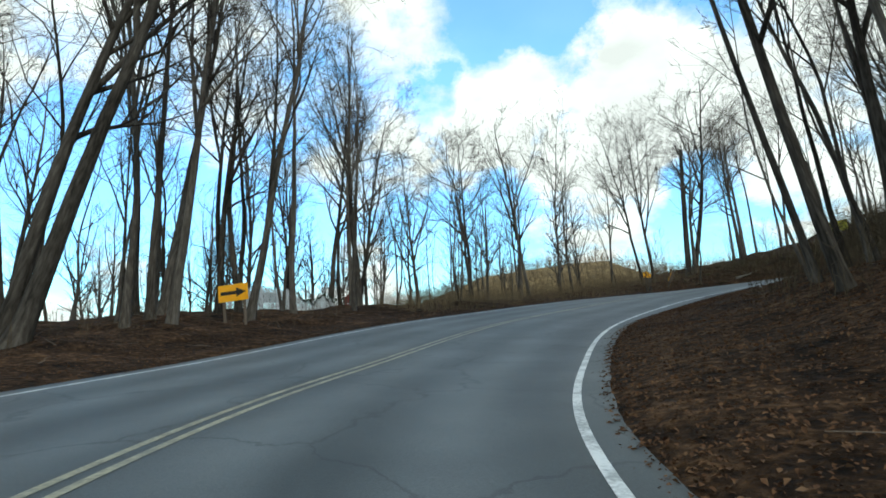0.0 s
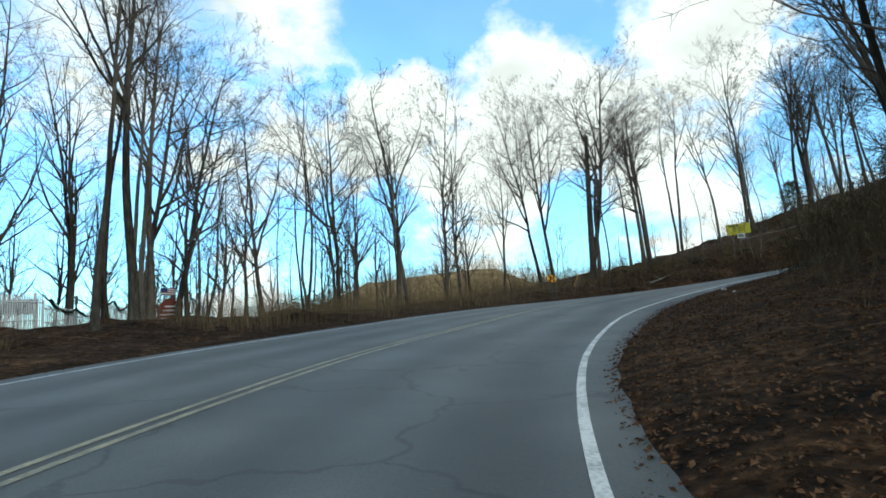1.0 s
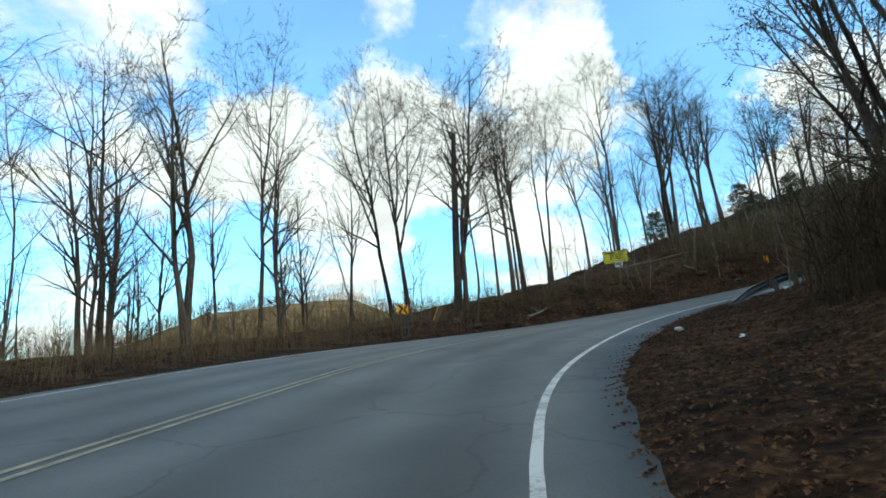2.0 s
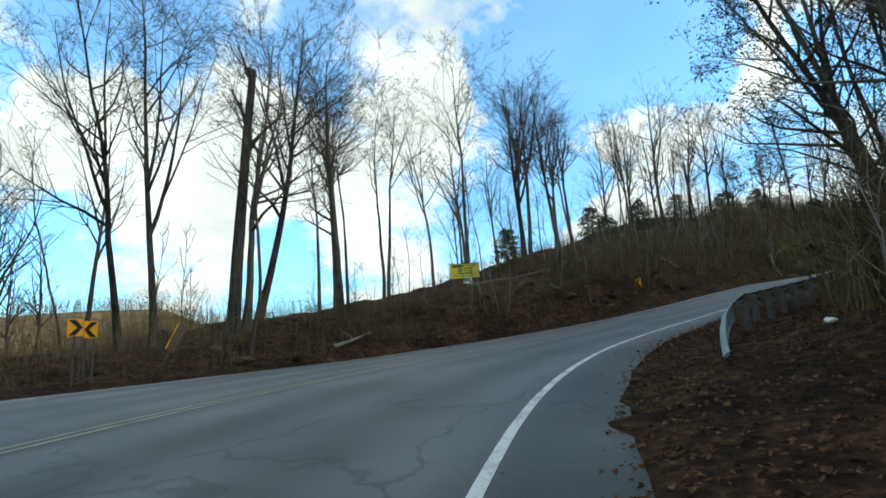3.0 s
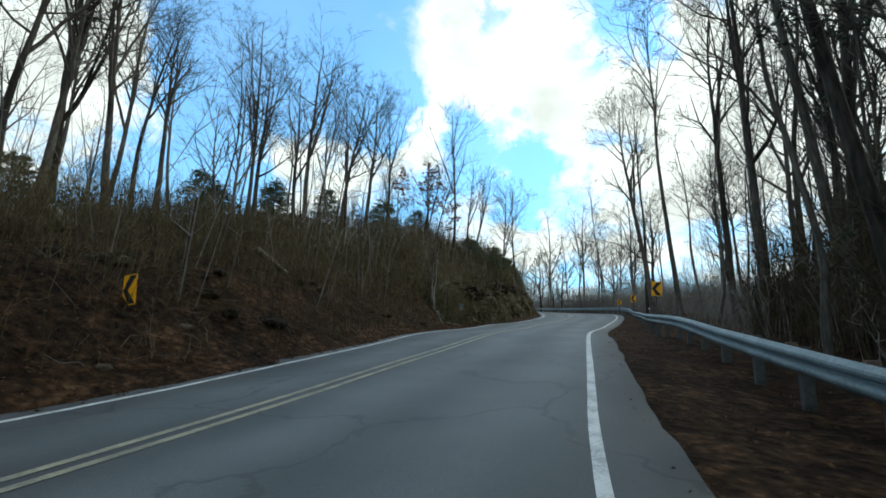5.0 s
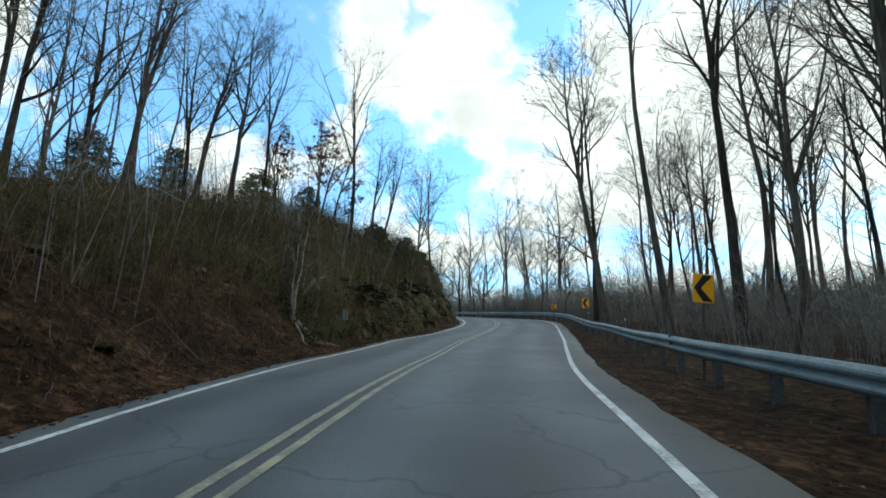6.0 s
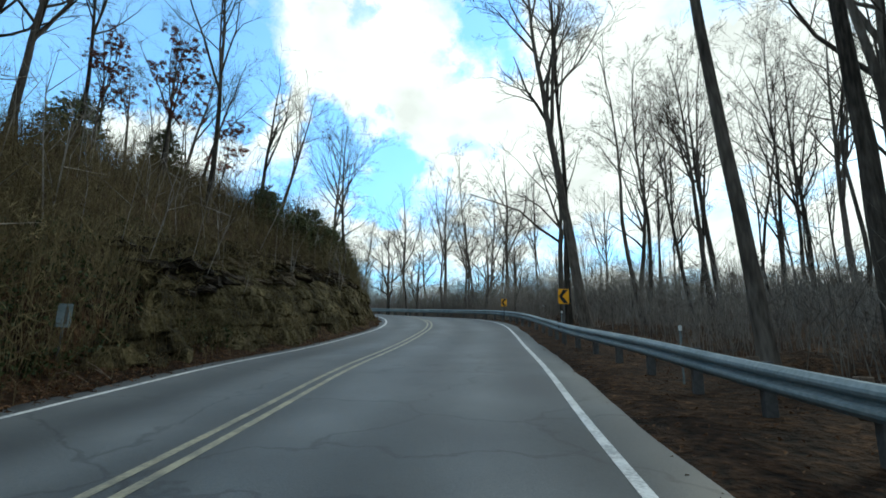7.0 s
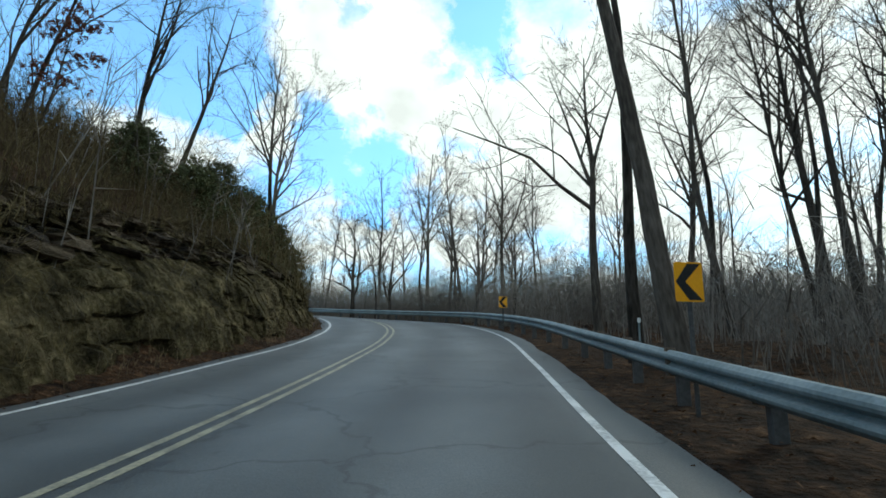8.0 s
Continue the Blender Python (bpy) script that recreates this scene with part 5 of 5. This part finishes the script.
# ---- fence and boards by the wood's edge ----
def picket_fence(points, tall, label):
    fence = tagged(new("picket_fence"), label, "fence")
    pk = bpy.data.meshes.new("picket")
    bm = slab([(-0.04, 0), (-0.04, 0.92), (0, 1.0), (0.04, 0.92), (0.04, 0)], 0.02)
    bm.to_mesh(pk); bm.free()
    pk.materials.append(M["picket"])
    for (x0, y0), (x1, y1), h in zip(points, points[1:], tall):
        n = int(math.hypot(x1 - x0, y1 - y0) / 0.15)
        turn = math.degrees(math.atan2(y1 - y0, x1 - x0))
        for k in range(n):
            f = k / n
            x, y = x0 + (x1 - x0) * f, y0 + (y1 - y0) * f
            o = new("picket", pk)
            o.parent = fence
            o.matrix_world = pose(x, y, float(terrain(x, y)[0]) - 0.02, 0, 0, turn) @ Matrix.Diagonal((1, 1, h, 1))
        for f in np.arange(0, 1.01, 2.4 / max(2.4, math.hypot(x1 - x0, y1 - y0))):
            x, y = x0 + (x1 - x0) * f, y0 + (y1 - y0) * f
            o = part("post", box(0.10, 0.10, h + 0.35, (0, 0.06, h / 2 - 0.1), 0.01), M["picket"], fence)
            o.matrix_world = pose(x, y, float(terrain(x, y)[0]), 0, 0, turn)
        for zz in (0.25 * h, 0.75 * h):
            q = np.linspace(0, 1, 8)
            t = Tubes()
            xs, ys = x0 + (x1 - x0) * q, y0 + (y1 - y0) * q
            t.add(np.stack([xs, ys, terrain(xs, ys) + zz], 1), np.full(8, 0.03), 4)
            o = new("rail", t.mesh("rail", M["picket"]))
            o.parent = fence
    return fence


picket_fence([(-12.9, 30.6), (-11.6, 40.7), (-10.6, 51.0)], [1.75, 1.35], "white picket fence with pointed slats among the trees")


def garland(x0, y0, x1, y1, drops):
    g = Tubes()
    r = np.random.RandomState(5)
    q = np.linspace(0, 1, 12 * drops + 1)
    xs, ys = x0 + (x1 - x0) * q, y0 + (y1 - y0) * q
    z = terrain(xs, ys) + 1.45 - 0.38 * np.abs(np.sin(q * drops * np.pi))
    g.add(np.stack([xs + 0.05, ys - 0.06, z], 1) + r.normal(0, 0.02, (len(q), 3)), 0.06 + 0.02 * r.uniform(-1, 1, len(q)), 6)
    tagged(new("garland", g.mesh("garland", M["garland"])), "dark green garland hung in swags on the picket fence", "garland")


garland(-11.5, 41.0, -11.1, 45.5, 2)
garland(-11.1, 45.5, -10.6, 50.8, 3)


def red_board(x, y, turn):
    s = tagged(new("notice_board"), "dark red notice board with a gabled top and white lettering", "notice board")
    out = [(-0.85, 0), (-0.85, 1.15), (-0.45, 1.5), (0, 1.75), (0.45, 1.5), (0.85, 1.15), (0.85, 0)]
    board = part("board", slab(out, 0.05, (0, 0, 0.35)), M["red_board"], s)
    for z, w in ((1.45, 0.7), (1.15, 0.9), (0.86, 1.3), (0.58, 1.3)):
        part("lettering_bar", box(w, 0.006, 0.10 if z > 1 else 0.07, (0, -0.028, z)), M["white_board"], board)
    for px in (-0.8, 0.8):
        part("post", box(0.10, 0.10, 1.9, (px, 0.08, 0.6), 0.01), M["wood_post"], s)
    stand(s, x, y, turn)


red_board(-9.3, 53.1, heading(0.45, -1))


def striped_flag(x, y):
    s = tagged(new("flag"), "striped red and white flag with blue corner on pole", "flag")
    part("pole", rod(0.025, 3.0), M["steel_dark"], s)
    for k in range(7):
        part("stripe", box(0.95, 0.012, 0.075, (0.5, 0, 2.9 - 0.075 * k)), M["red_board"] if k % 2 == 0 else M["white_board"], s)
    part("canton", box(0.4, 0.02, 0.30, (0.225, 0, 2.79)), M["blue_flag"], s)
    stand(s, x, y, heading(0.4, -1) + 8, (0, 4))


striped_flag(-9.9, 52.4)


def grey_board(x, y, turn):
    s = tagged(new("display_board"), "pale grey board with dark stripes behind the picket fence", "sign board")
    part("board", slab(rounded(1.6, 0.9, 0.02), 0.06, (0, 0, 1.75)), M["galvanised"], s)
    for k in range(3):
        part("stripe", box(1.3, 0.006, 0.08, (0.0, -0.005, 2.0 - 0.2 * k)), M["steel_dark"], s)
    for px in (-0.7, 0.7):
        part("post", box(0.12, 0.12, 2.4, (px, 0.1, 1.0), 0.01), M["picket"], s)
    stand(s, x, y, turn)


grey_board(-15.9, 47.2, heading(0.4, -1))
dark_post = tagged(new("post"), "thin dark post standing before the picket fence", "post")
part("shaft", rod(0.05, 2.1), M["steel_dark"], dark_post)
part("box", box(0.14, 0.12, 0.5, (0, 0, 1.9), 0.01), M["steel_dark"], dark_post)
stand(dark_post, -11.8, 44.5, 0)


# ---- conifers on the hill ----
def conifer_kind(seed, height):
    r = np.random.RandomState(seed)
    wood, v, q, n = Tubes(), [], [], 0
    wood.add([(0, 0, -0.3), (0.05, 0, height * 0.5), (0, 0, height)], [0.09, 0.06, 0.01], 6)
    for k in range(170):
        u = r.uniform(0.04, 0.99) ** 0.8
        a = r.uniform(0, 6.283)
        ln = height * 0.42 * math.sqrt(max(0.0, 1 - (1.25 * u - 0.25) ** 2)) * r.uniform(0.6, 1.15) + 0.1
        z = u * height
        tip = np.array([math.cos(a) * ln, math.sin(a) * ln, z - ln * 0.15 + r.uniform(-0.1, 0.3)])
        base = np.array([0, 0, z])
        wood.add([base, tip], [0.015, 0.004], 3)
        m = max(4, int(ln * 22))
        t = r.uniform(0.15, 1, (m, 1))
        c = base + (tip - base) * t + r.normal(0, 0.06, (m, 3))
        d = unit(tip - base) + r.normal(0, 0.55, (m, 3))
        d /= np.linalg.norm(d, axis=1, keepdims=True)
        w = np.cross(d, r.normal(0, 1, (m, 3)))
        w /= np.linalg.norm(w, axis=1, keepdims=True)
        s = r.uniform(0.16, 0.32, (m, 1))
        v.append(np.stack([c, c + d * s * 0.5 + w * s * 0.16, c + d * s, c + d * s * 0.5 - w * s * 0.16], 1).reshape(-1, 3))
        q.append(np.arange(m * 4).reshape(-1, 4) + n)
        n += m * 4
    me = bpy.data.meshes.new("foliage")
    me.from_pydata(np.vstack(v).tolist(), [], np.vstack(q).tolist())
    me.materials.append(M["conifer"])
    return height, wood.mesh("trunk", M["bark"]), me


CEDARS = [conifer_kind(71, 5.0), conifer_kind(72, 4.2)]


def cedar(x, y, tall, k, turn):
    base = tagged(new("cedar_tree"), "dark green bushy cedar among leafless trees", "tree", "cedars")
    for name, me in zip(("trunk", "foliage"), CEDARS[k][1:]):
        o = new(name, me)
        o.parent = base
    f = tall / CEDARS[k][0]
    base.matrix_world = pose(x, y, float(terrain(x, y)[0]) - 0.1, 0, 0, turn) @ Matrix.Diagonal((f, f, f, 1))


for s, d, tall, k in ((109, 7.5, 3.0, 1), (113, 5.2, 3.4, 0), (117, 4.4, 3.2, 1), (121, 4.4, 3.4, 0), (126, 3.6, 3.6, 1)):
    cedar(*beside(s, d, -1), tall, k, s * 37)
cedar(92.4, 39.2, 3.4, 0, 30)
cedar(94.2, 38.6, 2.8, 1, 80)
cedar(96.8, 38.0, 2.6, 0, 130)
cedar(90.2, 41.0, 3.0, 1, 10)
cedar(87.8, 42.4, 2.6, 0, 210)
cedar(99.5, 38.4, 2.4, 1, 260)
cedar(72.0, 62.5, 4.5, 0, 60)
cedar(75.5, 58.0, 3.8, 1, 170)
cedar(78.5, 54.5, 3.4, 0, 220)
cedar(82.5, 50.5, 3.6, 1, 300)
cedar(60.5, 66.5, 4.2, 0, 15)
cedar(86.5, 48.0, 3.2, 0, 100)
cedar(68.5, 58.5, 3.6, 1, 140)


# ---- fallen timber and stray things on the banks ----
def log(x, y, length, r0, turn, tilt, label):
    t = Tubes()
    rr = np.random.RandomState(int(abs(x * 7 + y)))
    q = grow_line(rr, (-length / 2, 0, 0), (1, 0, 0), length, 7, 0.05, 0)
    t.add(q, r0 * np.linspace(1, 0.45, 8), 7)
    k = q[4]
    t.add([k, k + (0.3, 0.35, 0.2), k + (0.5, 0.8, 0.35)], [r0 * 0.4, r0 * 0.25, 0.01], 4)
    ob = tagged(new("log", t.mesh("log", M["dead_wood"])), label, "log", "fallen timber")
    ob.matrix_world = pose(x, y, float(terrain(x, y)[0]) + r0 * 0.6, 0, tilt, turn)


log(43.5, 51.8, 7.5, 0.06, -32, -8, "long thin fallen pole lying on the leafy bank")
log(47.6, 48.2, 2.6, 0.11, -73, 28, "grey broken log leaning on the bank")
log(51.5, 44.2, 3.2, 0.10, -25, 22, "grey broken log leaning on the bank")
log(42.0, 46.0, 1.8, 0.12, 60, 12, "short rotten log in the leaves")
log(39.0, 45.6, 2.4, 0.08, 10, 5, "short rotten log in the leaves")
log(27.0, 47.5, 3.0, 0.10, 30, -6, "short rotten log in the leaves")
log(66.3, 42.2, 1.8, 0.07, 80, 60, "bleached root hanging down the bank")


def rooted_tree(x, y):
    base = tagged(new("rooted_tree"), "pale slender tree with bare roots gripping the cut bank", "tree", "woodland trees")
    r = np.random.RandomState(95)
    i, l = along(x, y)
    out = SIDE[i[0]]
    wood, twigs = Tubes(), Tubes()
    for k in range(3):
        q = grow_line(r, (r.normal(0, 0.12), r.normal(0, 0.12), -0.2), (r.normal(0, 0.10), r.normal(0, 0.10), 1), 4.2 - 0.8 * k, 9, 0.08, 0.1)
        wood.add(q, np.linspace(0.075 - 0.018 * k, 0.012, 10), 6)
        for m in range(3, 10):
            for _ in range(3):
                b = q[m] + r.normal(0, 0.5, 3) + (0, 0, 0.5)
                twigs.add([q[m], (q[m] + b) / 2 + r.normal(0, 0.06, 3), b], [0.016, 0.010, 0.003], 3)
                for _ in range(4):
                    twigs.spike((q[m] + b) / 2, b + r.normal(0, 0.35, 3), 0.005)
    for k in range(7):
        side = r.normal(0, 0.5)
        pts = []
        for u in np.linspace(0, 1, 7):
            px = out[0] * 1.25 * u * (0.6 + 0.12 * k % 0.5) - out[1] * side * u + r.normal(0, 0.03)
            py = out[1] * 1.25 * u * (0.6 + 0.12 * k % 0.5) + out[0] * side * u + r.normal(0, 0.03)
            pts.append((px, py, float(terrain(x + px, y + py)[0] - terrain(x, y)[0]) + 0.05))
        root = Tubes()
        root.add(pts, np.linspace(0.065, 0.02, 7), 5)
        o = new("root", root.mesh("root", M["dead_wood"]))
        o.parent = base
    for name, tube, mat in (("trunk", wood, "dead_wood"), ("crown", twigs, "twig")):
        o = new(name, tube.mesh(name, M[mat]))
        o.parent = base
    base.matrix_world = pose(x, y, float(terrain(x, y)[0]))


rooted_tree(64.2, 41.9)


def fallen_sticks():
    r = np.random.RandomState(66)
    t = Tubes()
    for count, s_range, d_range, side in ((620, (44, 92), (0.8, 10), -1), (90, (0, 44), (1, 12), -1), (70, (-2, 60), (1, 10), 1)):
        x, y = spots(r, count, s_range, d_range, side)
        for a, b in zip(x, y):
            g, n = r.uniform(0, 6.28), r.uniform(0.2, 1.0)
            u = np.linspace(-0.5, 0.5, 4)
            px, py = a + math.cos(g) * n * u + r.normal(0, 0.03, 4), b + math.sin(g) * n * u + r.normal(0, 0.03, 4)
            t.add(np.stack([px, py, terrain(px, py) + 0.05 + r.uniform(0, 0.25) * (u + 0.5)], 1), np.linspace(1, 0.5, 4) * r.uniform(0.004, 0.013), 4)
    tagged(new("fallen_sticks", t.mesh("fallen_sticks", M["wood_post"])), "pale dead sticks lying in the leaves", "sticks", kind="stuff")


fallen_sticks()


def litter_scrap(x, y, size, label):
    bm = bmesh.new()
    bmesh.ops.create_icosphere(bm, subdivisions=2, radius=size)
    r = np.random.RandomState(int(x * 10))
    for v in bm.verts:
        v.co.z *= 0.45
        v.co += Vector(r.normal(0, size * 0.12, 3))
    me = bpy.data.meshes.new("litter")
    bm.to_mesh(me)
    bm.free()
    me.materials.append(M["white_board"])
    o = tagged(new("litter", me), label, "litter", "scraps of litter")
    o.matrix_world = pose(x, y, float(terrain(x, y)[0]) + size * 0.35, 10, 5, x * 40)


litter_scrap(18.1, 30.0, 0.11, "crumpled white plastic scrap lying in brown leaves")
litter_scrap(24.3, 31.0, 0.09, "crumpled white plastic scrap lying in brown leaves")
litter_scrap(16.0, 27.0, 0.06, "small white paper scrap lying in brown leaves")
litter_scrap(30.5, 32.6, 0.06, "small white paper scrap beside the guardrail")


def boulder(shape, x, y, size, turn, label):
    o = tagged(new("boulder", shape), label, "rock", "rocks on the bank")
    o.matrix_world = pose(x, y, float(terrain(x, y)[0]) + size[2] * 0.12, 0, 0, turn) @ Matrix.Diagonal((*size, 1))


def boulders():
    r = np.random.RandomState(78)
    shapes = []
    for k in range(5):
        bm = bmesh.new()
        bmesh.ops.create_icosphere(bm, subdivisions=2, radius=0.5)
        for v in bm.verts:
            q = max(abs(v.co.x), abs(v.co.y), abs(v.co.z))
            v.co = v.co * (0.72 + 0.28 * 0.5 / max(q, 0.2)) + Vector(r.normal(0, 0.03, 3))
        me = bpy.data.meshes.new("boulder")
        bm.to_mesh(me)
        bm.free()
        me.materials.append(M["moss_rock"] if k % 2 else M["rock"])
        shapes.append(me)
    for s0, s1, count, d0, d1 in ((46, 66, 90, 0.9, 6.5), (66, 92, 90, 0.9, 7.0), (24, 46, 7, 1.5, 6)):
        x, y = spots(r, count, (s0, s1), (d0, d1), -1)
        for a, b in zip(x, y):
            w = 0.16 + 0.5 * r.uniform() ** 2
            boulder(shapes[r.randint(5)], a, b, (w, w * r.uniform(0.6, 0.9), w * r.uniform(0.35, 0.6)), r.uniform(0, 360), "weathered brown rock half buried in the leafy bank")


boulders()


# ---- the rock cut ----
def ledges():
    rock = tagged(new("rock_outcrop"), "layered tan sandstone ledges in the cut beside the road", "rock")
    r = np.random.RandomState(81)
    shapes = []
    for k in range(9):
        me = bpy.data.meshes.new("stone")
        bm = bmesh.new()
        bmesh.ops.create_cube(bm, size=1)
        bmesh.ops.subdivide_edges(bm, edges=bm.edges[:], cuts=1, use_grid_fill=True)
        for v in bm.verts:
            v.co = Vector((v.co.x * (1 - 0.12 * abs(v.co.z)), v.co.y, v.co.z)) + Vector(r.normal(0, 0.075, 3))
        bm.to_mesh(me)
        bm.free()
        me.materials.append(M["rock"] if k % 4 else M["moss_rock"])
        shapes.append(me)
    # the weathered lower face: jointed blocks with cracks between
    q = np.arange(86, 121, 0.09)
    hs = np.linspace(-0.1, 1, 56)
    kk = np.searchsorted(S, q).clip(0, len(S) - 1)
    P = np.zeros((len(q), len(hs), 3))
    top = np.interp(q, [86, 89, 95, 108, 116, 121], [0.5, 1.8, 2.7, 2.9, 2.6, 0.4]) + 0.25 * ripple(q, q * 0, 0.9, 83)
    edge = table(S[kk], LEFT)
    for j, hv in enumerate(hs):
        h = hv * top
        v = (h + 0.34 * ripple(q, h, 0.55, 87)) / 0.46
        row = np.floor(v)
        u = (q + row * 0.37 + 0.12 * ripple(q, h, 1.7, 88)) / (0.8 + 0.35 * np.sin(row * 2.1))
        col = np.floor(u)
        cell = np.abs(np.sin(col * 12.9898 + row * 78.233) * 43758.5453) % 1
        gap = np.minimum(np.minimum(v - row, 1 - v + row) * 0.46, np.minimum(u - col, 1 - u + col) * 0.8)
        d = np.interp(h, [-1, 0, 0.4, 1.8, 2.5, 3.4], [1.0, 1.1, 1.3, 1.95, 2.75, 4.2]) - 0.10 - 0.26 * cell + 0.14 * np.clip(1 - gap / 0.06, 0, 1) * np.clip(ripple(q, h, 1.1, 90) + 0.3, 0, 1)
        d = d + 0.20 * ripple(q, h, 0.9, 89) + 0.10 * ripple(q, h, 2.6, 84) + 0.05 * ripple(q, h, 7.0, 85)
        l = edge - d
        P[:, j, 0], P[:, j, 1] = LINE[kk, 0] + (q - S[kk]) * DIR[kk, 0] + l * SIDE[kk, 0], LINE[kk, 1] + (q - S[kk]) * DIR[kk, 1] + l * SIDE[kk, 1]
        P[:, j, 2] = LINE[kk, 2] + edge * LINE[kk, 3] + h + 0.03 * ripple(q, h, 5, 86)
    mesh_object("face", P.reshape(-1, 3), sheet(len(q), len(hs)), M["moss_rock"], rock)
    made, rubble_v, rubble_f = 0, [], []
    for row in range(10):
        s = 90.0 + r.uniform(0, 1)
        while s < 120:
            low = np.interp(s, [86, 89, 95, 108, 116, 121], [0.5, 1.7, 2.4, 2.6, 2.3, 0.4])
            h = low + row * 0.19 + r.normal(0, 0.05) - 0.2
            ln = r.uniform(0.28, 1.05)
            if row < np.interp(s, [86, 92, 112, 121], [3, 9, 9, 3]) and r.uniform() > 0.10 + 0.03 * row:
                k = int(np.argmin(abs(S - s)))
                d = float(np.interp(h, [0, 0.4, 1.8, 2.5, 3.4, 5.0], [1.1, 1.3, 1.95, 2.8, 4.3, 6.8])) + r.normal(-0.02, 0.14)
                l = float(table(S[k], LEFT)) - d
                x, y = LINE[k, :2] + l * SIDE[k]
                z = LINE[k, 2] + float(table(S[k], LEFT)) * LINE[k, 3] + h
                turn = math.degrees(math.atan2(DIR[k, 1], DIR[k, 0]))
                shape = shapes[r.randint(9)]
                m = pose(x, y, z, r.normal(0, 5), r.normal(-2, 4), turn + r.normal(0, 10)) @ Matrix.Diagonal((ln, r.uniform(0.45, 0.8), r.uniform(0.08, 0.24), 1))
                if made < 296 and 93 < s < 113:
                    o = new("stone", shape)
                    o.parent = rock
                    o.matrix_world = m
                    made += 1
                else:
                    start = len(rubble_v)
                    rubble_v += [tuple(m @ v.co) for v in shape.vertices]
                    rubble_f += [tuple(a + start for a in p.vertices) for p in shape.polygons]
            s += ln * r.uniform(0.85, 1.25)
    tagged(mesh_object("rubble", rubble_v, rubble_f, M["rock"], rock), kind="stuff")
    return rock


ledges()


def ivy():
    r = np.random.RandomState(91)
    x, y = spots(r, 1300, (82.5, 93), (1.0, 5.0), -1)
    tips = np.stack([x, y, terrain(x, y) + r.uniform(0.05, 0.45, 1300)], 1)
    v, q = leaf_quads(r, tips, 8, 0.09, 0.07)
    me = bpy.data.meshes.new("ivy")
    me.from_pydata(v.tolist(), [], q.tolist())
    me.materials.append(M["ivy"])
    tagged(new("ivy", me), "green ivy trailing over the rocky bank", "ivy", kind="stuff")


ivy()
